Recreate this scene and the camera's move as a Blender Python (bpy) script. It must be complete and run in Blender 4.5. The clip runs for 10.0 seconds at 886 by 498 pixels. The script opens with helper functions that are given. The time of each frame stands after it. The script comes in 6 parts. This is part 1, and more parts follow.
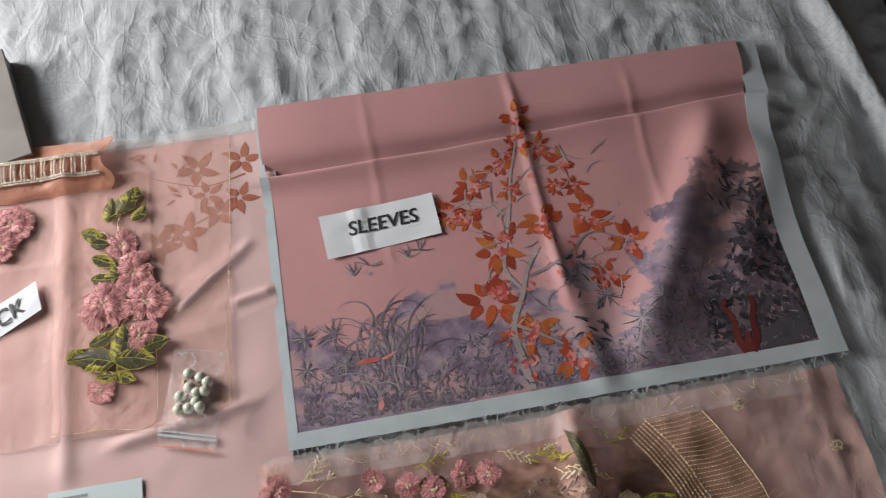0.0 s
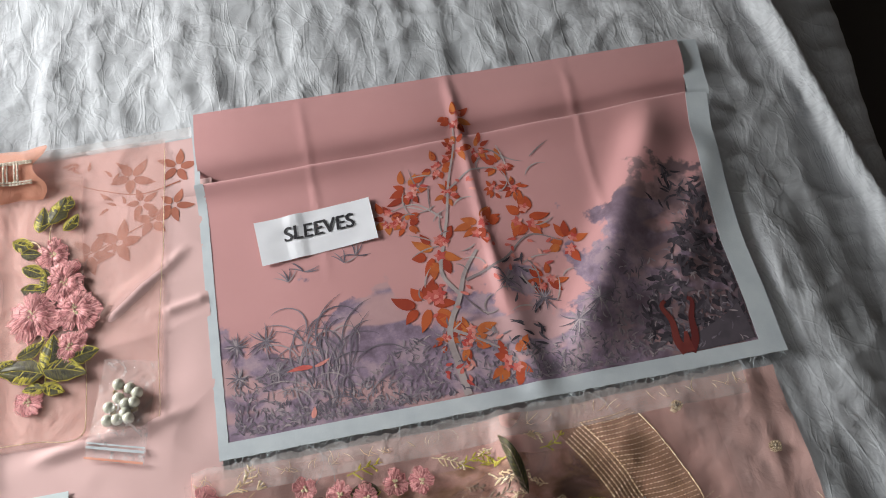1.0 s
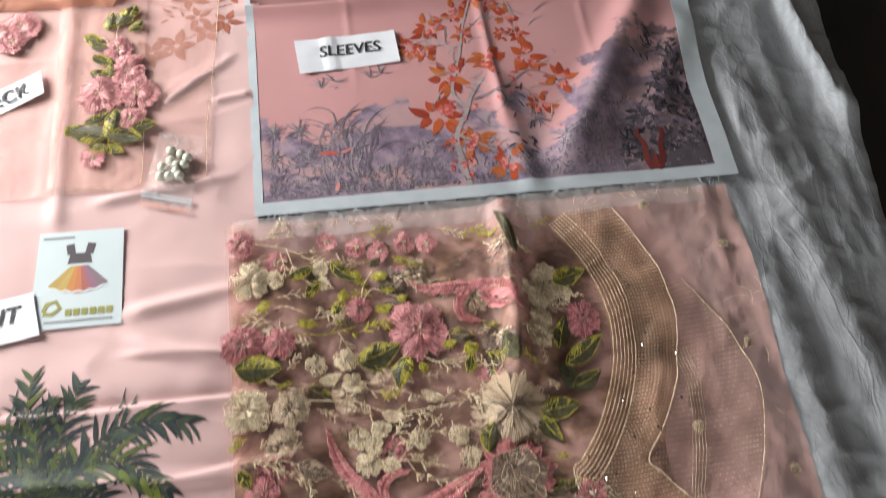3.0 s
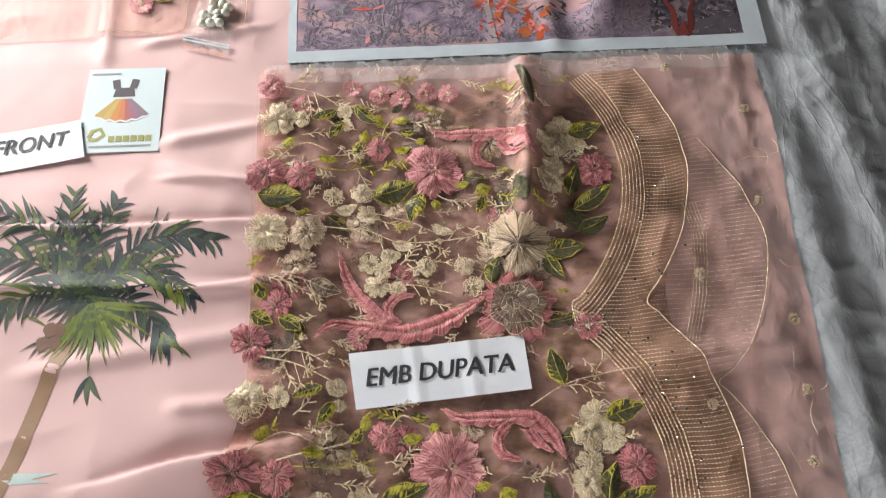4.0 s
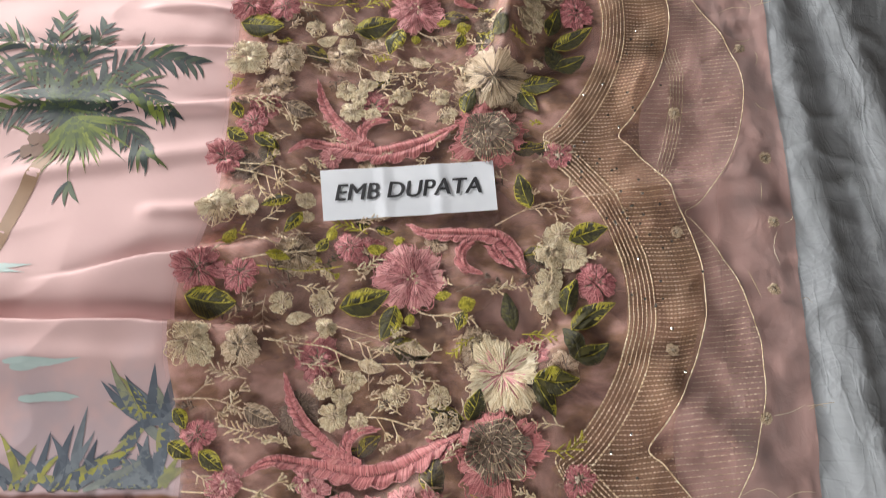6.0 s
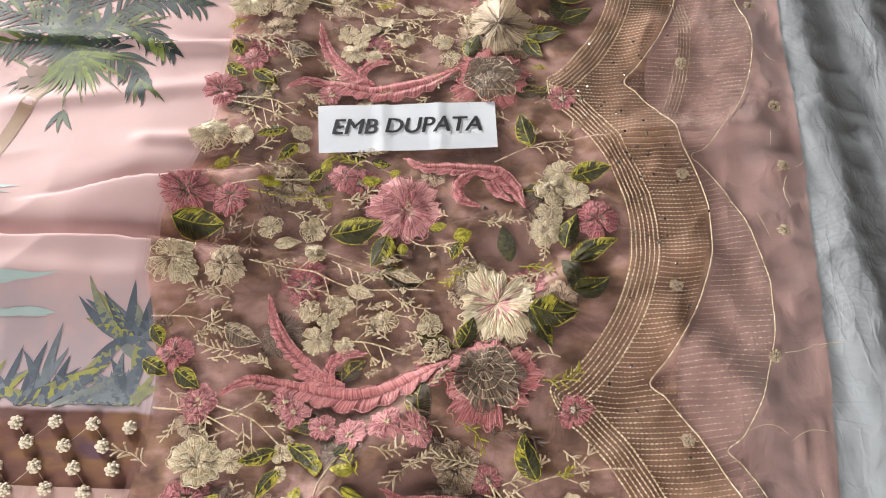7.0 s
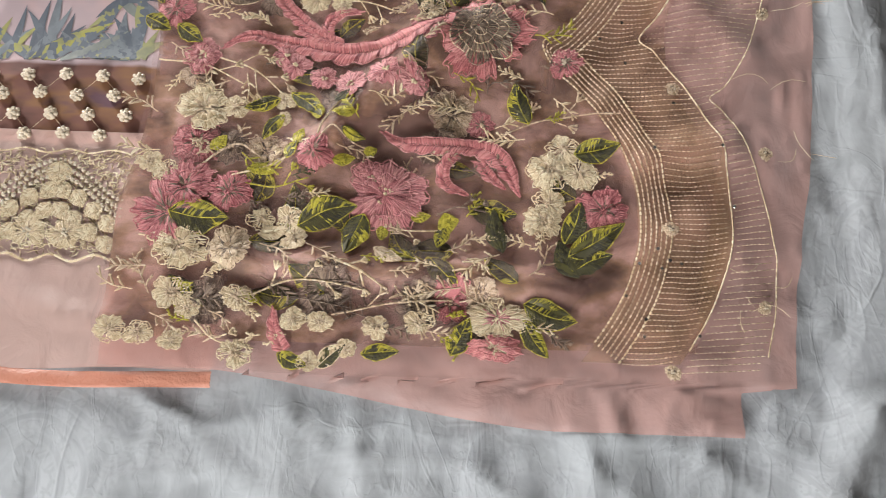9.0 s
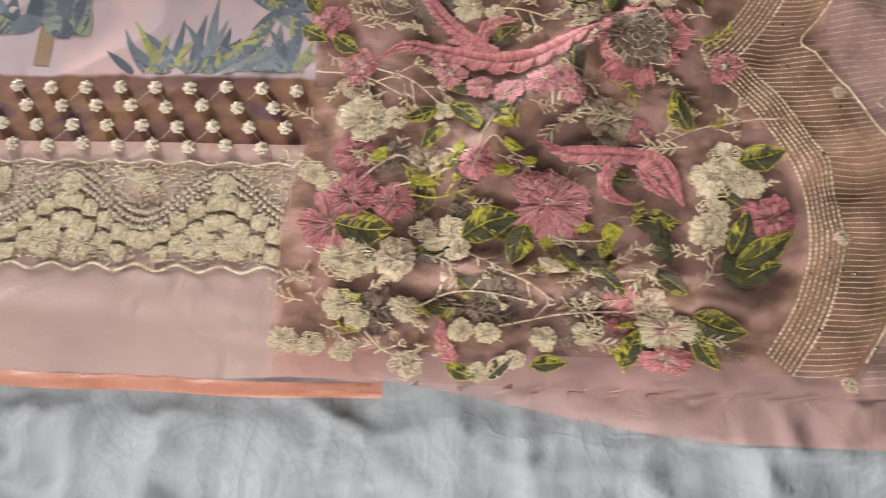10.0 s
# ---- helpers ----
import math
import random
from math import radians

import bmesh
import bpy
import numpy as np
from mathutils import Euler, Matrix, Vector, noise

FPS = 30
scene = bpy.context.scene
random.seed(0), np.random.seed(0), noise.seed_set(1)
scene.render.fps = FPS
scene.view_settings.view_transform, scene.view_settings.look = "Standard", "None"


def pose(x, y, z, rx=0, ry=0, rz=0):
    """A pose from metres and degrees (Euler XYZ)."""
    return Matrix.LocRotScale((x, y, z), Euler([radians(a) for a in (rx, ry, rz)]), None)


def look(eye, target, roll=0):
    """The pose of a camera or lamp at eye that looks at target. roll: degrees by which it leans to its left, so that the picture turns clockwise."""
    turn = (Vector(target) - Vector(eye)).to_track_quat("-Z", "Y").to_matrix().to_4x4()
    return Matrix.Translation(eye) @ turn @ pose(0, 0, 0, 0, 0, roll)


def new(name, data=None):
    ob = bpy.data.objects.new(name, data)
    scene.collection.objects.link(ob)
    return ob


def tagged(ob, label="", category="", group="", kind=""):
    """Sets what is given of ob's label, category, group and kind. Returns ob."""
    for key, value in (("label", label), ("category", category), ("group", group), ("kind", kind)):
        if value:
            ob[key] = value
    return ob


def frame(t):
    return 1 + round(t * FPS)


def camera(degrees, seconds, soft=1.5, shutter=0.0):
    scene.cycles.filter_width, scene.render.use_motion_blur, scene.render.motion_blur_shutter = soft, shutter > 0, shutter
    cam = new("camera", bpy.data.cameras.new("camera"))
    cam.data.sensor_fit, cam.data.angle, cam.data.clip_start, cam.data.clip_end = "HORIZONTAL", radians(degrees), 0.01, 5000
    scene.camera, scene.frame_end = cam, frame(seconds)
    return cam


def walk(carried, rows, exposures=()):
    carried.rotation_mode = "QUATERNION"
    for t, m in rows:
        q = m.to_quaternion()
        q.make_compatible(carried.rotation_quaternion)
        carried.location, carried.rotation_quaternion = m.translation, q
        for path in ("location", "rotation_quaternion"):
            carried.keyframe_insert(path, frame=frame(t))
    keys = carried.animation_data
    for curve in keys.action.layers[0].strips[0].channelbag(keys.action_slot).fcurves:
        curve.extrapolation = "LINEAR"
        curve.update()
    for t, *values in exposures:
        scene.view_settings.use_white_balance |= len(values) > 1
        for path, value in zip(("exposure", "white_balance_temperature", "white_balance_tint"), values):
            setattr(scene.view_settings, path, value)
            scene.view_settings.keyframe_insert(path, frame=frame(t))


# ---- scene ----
cam = camera(54.8, 10.0, soft=1.0, shutter=0.35)
PATH = [
    (0, (0.14, -0.226, 0.964), (0.28, 0.603, -0.851), -0.7),
    (0.5, (0.19, -0.231, 0.952), (0.34, 0.609, -0.857), -0.9),
    (1, (0.211, -0.24, 0.949), (0.366, 0.607, -0.856), -0.9),
    (1.5, (0.209, -0.247, 0.953), (0.368, 0.611, -0.847), -0.7),
    (2, (0.204, -0.294, 0.954), (0.363, 0.584, -0.836), -0.1),
    (2.5, (0.164, -0.405, 0.993), (0.41, 0.446, -0.8), 7.2),
    (3, (0.108, -0.571, 0.972), (0.341, 0.332, -0.797), 7.4),
    (3.2, (0.106, -0.625, 0.958), (0.317, 0.257, -0.825), 6.1),
    (4.5, (0.219, -0.766, 0.944), (0.222, 0.08, -0.868), -0.7),
    (5, (0.23, -0.807, 0.953), (0.254, 0.061, -0.848), 0.5),
    (5.5, (0.225, -0.853, 0.935), (0.243, -0.025, -0.885), 0.5),
    (5.7, (0.226, -0.871, 0.919), (0.23, -0.08, -0.918), -0.4),
    (6.8, (0.259, -1.045, 0.774), (0.206, -0.05, -0.96), -1.0),
    (7, (0.256, -1.046, 0.775), (0.201, -0.056, -0.962), -1.3),
    (7.5, (0.256, -1.111, 0.764), (0.212, -0.166, -0.998), -1.3),
    (8, (0.27, -1.184, 0.761), (0.23, -0.43, -1.091), -1.4),
    (8.5, (0.276, -1.217, 0.742), (0.279, -0.584, -1.155), 0.2),
    (9, (0.256, -1.204, 0.746), (0.234, -0.606, -1.162), -0.3),
    (9.5, (0.215, -1.204, 0.747), (0.176, -0.593, -1.157), -2.0),
    (10, (0.152, -1.182, 0.758), (0.012, -0.631, -1.16), -12.3),
]
EXPOSURES = [(0, -0.98), (0.5, -0.66), (1, -0.56), (2.5, -0.36), (3.2, -0.24), (4.5, -0.18), (5.5, -0.22), (7, 0.08), (9, 0.04), (10, 0.0)]
walk(cam, [(t, look(eye, target, roll)) for t, eye, target, roll in PATH], EXPOSURES)


# ---- light ----
world = bpy.data.worlds.new("daylight")
world.use_nodes = True
sky = world.node_tree.nodes.new("ShaderNodeTexSky")
sky.sky_type, sky.sun_disc, sky.sun_elevation, sky.sun_rotation = "NISHITA", False, radians(35), radians(200)
world.node_tree.links.new(sky.outputs[0], world.node_tree.nodes["Background"].inputs[0])
world.node_tree.nodes["Background"].inputs[1].default_value = 0.08
scene.world = world

# lamps: an inferred window beside the bed, an added fill behind its foot
WEST_Y, WEST_Z, WEST_W, WEST_H = 0.76, 0.56, 0.7, 0.66
SOUTH_X, SOUTH_Z, SOUTH_W, SOUTH_H = -0.20, 0.70, 0.9, 0.8


def window_and_fill_light(place, aim, across, high, power, spread):
    lamp = bpy.data.lights.new("window_and_fill_lamp", "AREA")
    lamp.shape, lamp.size, lamp.size_y, lamp.energy, lamp.color = "RECTANGLE", across, high, power, (1.0, 0.975, 0.955)
    lamp.spread = radians(spread)
    new("window_and_fill_lamp", lamp).matrix_world = look(place, aim)


window_and_fill_light((-1.33, WEST_Y, WEST_Z), (0.1, -0.25, 0.0), WEST_W, WEST_H, 82.0, 170)
# added fill for the lower cloths, no known source there
window_and_fill_light((SOUTH_X, -2.43, SOUTH_Z), (0.15, -0.85, 0.0), SOUTH_W, SOUTH_H, 7.5, 80)


# ---- materials ----
class Mat:
    """A node material built step by step around one Principled shader."""

    def __init__(self, name, rough=0.7, metal=0.0, sheen=0.0, spec=0.5):
        self.m = bpy.data.materials.new(name)
        self.m.use_nodes = True
        self.t = self.m.node_tree
        self.p = self.t.nodes["Principled BSDF"]
        self.out = self.t.nodes["Material Output"]
        self.p.inputs["Roughness"].default_value = rough
        self.p.inputs["Metallic"].default_value = metal
        self.p.inputs["Specular IOR Level"].default_value = spec
        if sheen:
            self.p.inputs["Sheen Weight"].default_value = sheen
        self.co = self.t.nodes.new("ShaderNodeTexCoord").outputs["Object"]

    def node(self, kind, **sets):
        n = self.t.nodes.new(kind)
        for k, v in sets.items():
            setattr(n, k, v)
        return n

    def link(self, a, b):
        self.t.links.new(a, b)

    def mapped(self, scale, rot=0.0):
        n = self.node("ShaderNodeMapping")
        n.inputs["Scale"].default_value = scale
        n.inputs["Rotation"].default_value = (0, 0, radians(rot))
        self.link(self.co, n.inputs["Vector"])
        return n.outputs[0]

    def noise(self, scale, detail=4.0, rough=0.55, vec=None, distort=0.0):
        n = self.node("ShaderNodeTexNoise")
        n.inputs["Scale"].default_value, n.inputs["Detail"].default_value = scale, detail
        n.inputs["Roughness"].default_value, n.inputs["Distortion"].default_value = rough, distort
        self.link(vec or self.co, n.inputs["Vector"])
        return n.outputs["Fac"]

    def wave(self, scale, direction="X", distort=0.0, vec=None):
        n = self.node("ShaderNodeTexWave", bands_direction=direction)
        n.inputs["Scale"].default_value, n.inputs["Distortion"].default_value = scale, distort
        n.inputs["Detail Scale"].default_value = 2.0
        self.link(vec or self.co, n.inputs["Vector"])
        return n.outputs["Fac"]

    def ramp(self, fac, *stops):
        n = self.node("ShaderNodeValToRGB")
        e = n.color_ramp.elements
        while len(e) < len(stops):
            e.new(0.5)
        for el, (pos, col) in zip(e, stops):
            el.position = pos
            el.color = (*col, 1) if len(col) == 3 else col
        self.link(fac, n.inputs["Fac"])
        return n.outputs["Color"]

    def gray(self, fac, lo, hi):
        n = self.node("ShaderNodeMapRange", interpolation_type="SMOOTHSTEP")
        n.inputs["From Min"].default_value, n.inputs["From Max"].default_value = min(lo, hi), max(lo, hi)
        n.inputs["To Min"].default_value, n.inputs["To Max"].default_value = (0.0, 1.0) if lo < hi else (1.0, 0.0)
        self.link(fac, n.inputs["Value"])
        return n.outputs[0]

    def mix(self, fac, a, b, mode="MIX"):
        n = self.node("ShaderNodeMix", data_type="RGBA", blend_type=mode)
        for sock, v in ((n.inputs["Factor"], fac), (n.inputs["A"], a), (n.inputs["B"], b)):
            if isinstance(v, (int, float)):
                sock.default_value = v
            elif isinstance(v, tuple):
                sock.default_value = (*v, 1)
            else:
                self.link(v, sock)
        return n.outputs["Result"]

    def math(self, op, a, b=0.0):
        n = self.node("ShaderNodeMath", operation=op)
        for sock, v in zip(n.inputs, (a, b)):
            if isinstance(v, (int, float)):
                sock.default_value = v
            else:
                self.link(v, sock)
        return n.outputs[0]

    def island(self):
        return self.node("ShaderNodeNewGeometry").outputs["Random Per Island"]

    def axes(self):
        n = self.node("ShaderNodeSeparateXYZ")
        self.link(self.co, n.inputs[0])
        return n.outputs

    def color(self, c):
        if isinstance(c, tuple):
            self.p.inputs["Base Color"].default_value = (*c, 1)
        else:
            self.link(c, self.p.inputs["Base Color"])
        return self

    def bump(self, h, strength=0.3, dist=0.001):
        n = self.node("ShaderNodeBump")
        n.inputs["Strength"].default_value, n.inputs["Distance"].default_value = strength, dist
        self.link(h, n.inputs["Height"])
        self.link(n.outputs[0], self.p.inputs["Normal"])
        return self

    def sheer(self, cover, tint):
        """Part of the light goes straight through the open weave, part is scattered by the threads."""
        tr, tl, mx, ad = (self.node(k) for k in ("ShaderNodeBsdfTransparent", "ShaderNodeBsdfTranslucent", "ShaderNodeMixShader", "ShaderNodeMixShader"))
        tl.inputs["Color"].default_value = (*tint, 1)
        ad.inputs[0].default_value = 0.3
        self.link(self.p.outputs[0], ad.inputs[1])
        self.link(tl.outputs[0], ad.inputs[2])
        if isinstance(cover, (int, float)):
            mx.inputs[0].default_value = cover
        else:
            self.link(cover, mx.inputs[0])
        self.link(tr.outputs[0], mx.inputs[1])
        self.link(ad.outputs[0], mx.inputs[2])
        self.link(mx.outputs[0], self.out.inputs["Surface"])
        return self


def weave(m, size=900.0):
    a, b = m.wave(size, "X", 1.0), m.wave(size, "Y", 1.0)
    return m.math("MULTIPLY", a, b)


def mat_sheet():
    m = Mat("grey_printed_cotton", 0.85, sheen=0.15)
    bent = m.node("ShaderNodeVectorMath", operation="MULTIPLY_ADD")
    wob = m.node("ShaderNodeTexNoise")
    wob.inputs["Scale"].default_value = 5.0
    m.link(m.co, wob.inputs["Vector"])
    m.link(wob.outputs["Color"], bent.inputs[0])
    bent.inputs[1].default_value = (0.06, 0.06, 0.0)
    m.link(m.mapped((1, 1, 0)), bent.inputs[2])

    def cells(scale, feature):
        n = m.node("ShaderNodeTexVoronoi", feature=feature)
        n.inputs["Scale"].default_value = scale
        m.link(bent.outputs[0], n.inputs["Vector"])
        return n.outputs["Distance"]

    # faint medallions: rings round scattered centres, filled with fine filigree
    d = cells(7.0, "F1")
    ring = m.math("SINE", m.math("MULTIPLY", d, 62.0))
    rings = m.gray(ring, 0.45, 0.85)
    filigree = m.math("MULTIPLY", m.gray(cells(85.0, "DISTANCE_TO_EDGE"), 0.14, 0.03), m.gray(ring, 0.2, -0.3))
    dots = m.math("MULTIPLY", m.gray(cells(170.0, "F1"), 0.30, 0.18), m.gray(d, 0.42, 0.55))
    patch = m.gray(m.noise(6.0, 3), 0.40, 0.60)
    ink = m.math("MULTIPLY", m.math("MAXIMUM", m.math("MAXIMUM", m.math("MULTIPLY", rings, 0.8), m.math("MULTIPLY", filigree, 0.8)), dots), patch)
    base = m.ramp(m.noise(3.0, 6), (0.3, (0.40, 0.43, 0.455)), (0.7, (0.48, 0.51, 0.535)))
    m.color(m.mix(m.math("MULTIPLY", ink, 0.34), base, (0.27, 0.28, 0.31)))

    def wrinkle(scale, sx, sy, width, turn):
        n = m.noise(scale, 3, 0.5, m.mapped((sx, sy, 1), turn), 1.2)
        return m.gray(m.math("ABSOLUTE", m.math("SUBTRACT", n, 0.5)), width, 0.0)

    crump = m.math("ADD", m.math("MULTIPLY", m.noise(20.0, 4, 0.55, m.mapped((1.0, 0.5, 1)), 0.7), 0.42), m.math("MULTIPLY", m.noise(58.0, 4, 0.55, m.mapped((1.0, 0.7, 1)), 0.8), 0.16))
    for scale, sx, sy, width, turn, amount in ((9.0, 1.0, 0.35, 0.045, 8, 0.12), (7.0, 0.5, 1.0, 0.035, -15, 0.08), (15.0, 1.0, 0.4, 0.04, 38, 0.07), (14.0, 1.0, 0.45, 0.04, -30, 0.07), (26.0, 1.0, 0.5, 0.05, 12, 0.05)):
        crump = m.math("ADD", crump, m.math("MULTIPLY", wrinkle(scale, sx, sy, width, turn), amount))
    return m.bump(crump, 0.40, 0.008).m


def mat_pink_cloth():
    m = Mat("pink_cotton_satin", 0.74, sheen=0.1, spec=0.22)
    base = m.ramp(m.noise(4.0, 4), (0.3, (0.61, 0.415, 0.405)), (0.7, (0.67, 0.465, 0.45)))
    ax = m.axes()
    low = m.gray(m.math("ADD", ax[1], m.math("MULTIPLY", m.noise(14.0, 3), 0.02)), -0.776, -0.782)
    earth = m.ramp(m.noise(9.0, 4, vec=m.mapped((1, 2.2, 1))), (0.32, (0.10, 0.045, 0.04)), (0.48, (0.19, 0.085, 0.065)), (0.58, (0.25, 0.125, 0.06)), (0.66, (0.13, 0.065, 0.085)))
    mist_y = m.math("MULTIPLY", m.gray(ax[1], -0.60, -0.70), m.gray(m.noise(7.0, 4), 0.40, 0.56))
    base = m.mix(m.math("MULTIPLY", mist_y, 0.40), base, (0.30, 0.33, 0.40))
    base = m.mix(low, base, earth)
    edge = m.gray(ax[1], -0.868, -0.869)
    base = m.mix(edge, base, (0.62, 0.40, 0.37))
    m.color(base)
    return m.bump(m.math("ADD", m.noise(6.0, 2, 0.5, distort=0.6), m.math("MULTIPLY", m.noise(45.0, 5), 0.08)), 0.25, 0.012).m


def mat_sleeve_cloth():
    m = Mat("printed_pink_cloth", 0.5, sheen=0.2, spec=0.35)
    pink = m.ramp(m.noise(4.0, 4), (0.3, (0.51, 0.262, 0.265)), (0.7, (0.57, 0.30, 0.298)))
    ax = m.axes()
    ground = m.math("SUBTRACT", m.math("SUBTRACT", m.math("MULTIPLY", m.noise(11.0, 5, 0.6), 0.55), 0.135), ax[1])
    right = m.gray(ax[0], 0.40, 0.56)
    ground = m.math("ADD", ground, m.math("MULTIPLY", right, 0.085))
    bush = m.gray(ground, -0.012, 0.012)
    cool = m.ramp(m.noise(30.0, 5, 0.65), (0.36, (0.11, 0.088, 0.14)), (0.50, (0.225, 0.18, 0.265)), (0.62, (0.37, 0.285, 0.34)))
    sand = m.gray(m.noise(8.5, 3, vec=m.mapped((0.7, 2.0, 1))), 0.50, 0.56)
    cool = m.mix(m.math("MULTIPLY", sand, 0.85), cool, (0.50, 0.31, 0.31))
    corner = m.math("MULTIPLY", m.gray(ax[0], 0.40, 0.62), m.gray(m.noise(22.0, 4), 0.36, 0.54))
    cool = m.mix(m.math("MULTIPLY", corner, 0.85), cool, (0.055, 0.042, 0.055))
    m.color(m.mix(m.math("MULTIPLY", bush, 0.9), pink, cool))
    return m.bump(m.math("ADD", m.noise(40.0, 4), m.math("MULTIPLY", weave(m, 1100), 0.08)), 0.2, 0.0025).m


def mat_plain(name, lo, hi, rough=0.7, scale=12.0, sheen=0.0, bump=0.15, dist=0.001, spec=0.4, metal=0.0):
    m = Mat(name, rough, metal, sheen, spec)
    m.color(m.ramp(m.noise(scale, 5), (0.3, lo), (0.7, hi)))
    return m.bump(m.noise(scale * 12, 4), bump, dist).m


def mat_thread(name, dark, mid, light, rough=0.42):
    m = Mat(name, rough, sheen=0.3, spec=0.5)
    body = m.ramp(m.island(), (0.0, dark), (0.45, mid), (1.0, light))
    m.color(m.mix(m.math("MULTIPLY", m.gray(m.noise(260, 3), 0.45, 0.75), 0.18), body, dark))
    return m.bump(m.wave(1500, "DIAGONAL", 2.0), 0.35, 0.0004).m


def mat_ink(name, *cols):
    m = Mat(name, 0.6, spec=0.3)
    n = len(cols)
    body = m.ramp(m.island(), *[(i / max(1, n - 1), c) for i, c in enumerate(cols)])
    m.color(m.mix(m.math("MULTIPLY", m.gray(m.noise(55, 5), 0.42, 0.68), 0.45), body, cols[0]))
    return m.m


def mat_sheer(name, tone, cover, rough=0.5, streak=0.15):
    m = Mat(name, rough, sheen=0.4, spec=0.4)
    m.color(m.ramp(m.noise(6, 4), (0.3, tuple(c * 0.9 for c in tone)), (0.7, tone)))
    n = m.noise(9.0, 4)
    thread = weave(m, 800)
    c = m.math("ADD", cover - streak, m.math("ADD", m.math("MULTIPLY", n, streak * 1.2), m.math("MULTIPLY", thread, streak * 0.8)))
    m.bump(m.math("ADD", m.noise(24, 4, distort=1.2), m.math("MULTIPLY", m.noise(70, 3, vec=m.mapped((1, 0.4, 1))), 0.4)), 0.7, 0.005)
    return m.sheer(c, tone).m


SHEET = mat_sheet()
PINK, SLEEVE = mat_pink_cloth(), mat_sleeve_cloth()
SELVEDGE = mat_plain("white_selvedge", (0.45, 0.51, 0.55), (0.53, 0.59, 0.62), 0.8, 30, bump=0.2)
PAPER = mat_plain("white_paper", (0.70, 0.73, 0.78), (0.77, 0.80, 0.84), 0.85, 25, bump=0.1)
INK = mat_plain("black_ink", (0.02, 0.02, 0.025), (0.04, 0.04, 0.045), 0.6)
ORGANZA = mat_sheer("dusty_pink_organza", (0.87, 0.53, 0.47), 0.68)
ORGANZA_THIN = mat_sheer("thin_pink_organza", (0.84, 0.54, 0.50), 0.15)
ORGANZA_TAN = mat_sheer("tan_gold_organza", (0.66, 0.43, 0.26), 0.55, streak=0.3)
ORGANZA_PEACH = mat_sheer("peach_organza", (0.80, 0.54, 0.47), 0.38)
ORGANZA_HEM = mat_sheer("peach_hem_organza", (0.85, 0.59, 0.52), 0.82)


def mat_inner():
    m = Mat("brown_and_shadow_organza", 0.6, sheen=0.2)
    # brown of the under-layer; the darkest patches also paint shadows between motifs
    m.color(m.ramp(m.noise(16.0, 4, vec=m.mapped((1, 1.6, 1))), (0.38, (0.10, 0.055, 0.024)), (0.48, (0.40, 0.235, 0.125)), (0.58, (0.80, 0.50, 0.42))))
    m.bump(m.noise(30, 4, distort=1.0), 0.6, 0.005)
    return m.sheer(m.math("ADD", 0.36, m.math("MULTIPLY", m.gray(m.noise(11, 4, vec=m.mapped((1, 1.5, 1)), distort=0.8), 0.38, 0.62), 0.55)), (0.55, 0.35, 0.27)).m


ORGANZA_BROWN = mat_inner()
FRAY = mat_sheer("frayed_white_organza", (0.80, 0.76, 0.74), 0.35)
ORANGE_SILK = mat_plain("orange_tissue", (0.58, 0.22, 0.14), (0.70, 0.33, 0.23), 0.4, 25, sheen=0.4, bump=0.4, dist=0.003)
T_PINK = mat_thread("pink_thread", (0.36, 0.10, 0.11), (0.70, 0.27, 0.28), (0.86, 0.45, 0.43))
T_ROSE = mat_thread("dusky_rose_thread", (0.28, 0.06, 0.07), (0.58, 0.18, 0.195), (0.76, 0.33, 0.33))
T_CORAL = mat_thread("coral_thread", (0.50, 0.14, 0.145), (0.74, 0.26, 0.26), (0.84, 0.38, 0.36))
T_CREAM = mat_thread("cream_thread", (0.56, 0.41, 0.23), (0.83, 0.67, 0.43), (0.93, 0.83, 0.61))
T_GOLD = mat_thread("beige_gold_thread", (0.42, 0.29, 0.17), (0.68, 0.51, 0.34), (0.84, 0.70, 0.51), 0.35)
T_BROWN = mat_thread("brown_thread", (0.09, 0.058, 0.04), (0.21, 0.14, 0.095), (0.38, 0.28, 0.20))
T_LIME = mat_thread("lime_thread", (0.24, 0.21, 0.015), (0.50, 0.44, 0.03), (0.72, 0.64, 0.075))
T_OLIVE = mat_thread("dark_olive_thread", (0.022, 0.019, 0.008), (0.055, 0.050, 0.013), (0.12, 0.11, 0.02))
PEARL = mat_plain("pearl_white", (0.50, 0.51, 0.42), (0.58, 0.59, 0.50), 0.18, 10, bump=0.0, spec=0.8)
BEAD = mat_plain("cream_bead", (0.66, 0.56, 0.42), (0.80, 0.71, 0.57), 0.25, 10, bump=0.0, spec=0.7)
SEQUIN = mat_plain("silver_sequin", (0.8, 0.8, 0.78), (0.9, 0.9, 0.88), 0.12, 10, bump=0.0, metal=1.0)
BROWN_INK = mat_ink("branch_print", (0.20, 0.16, 0.17), (0.36, 0.31, 0.31), (0.50, 0.44, 0.43))
ORANGE_INK = mat_ink("orange_leaf_print", (0.26, 0.035, 0.02), (0.44, 0.075, 0.026), (0.52, 0.17, 0.045))
ORANGE_FAINT = mat_ink("faded_orange_leaf_print", (0.36, 0.12, 0.08), (0.44, 0.17, 0.11))
URN_INK = mat_ink("dark_red_print", (0.12, 0.022, 0.022), (0.24, 0.055, 0.045))
RED_INK = mat_ink("red_blossom_print", (0.42, 0.05, 0.045), (0.60, 0.17, 0.14), (0.68, 0.36, 0.32))
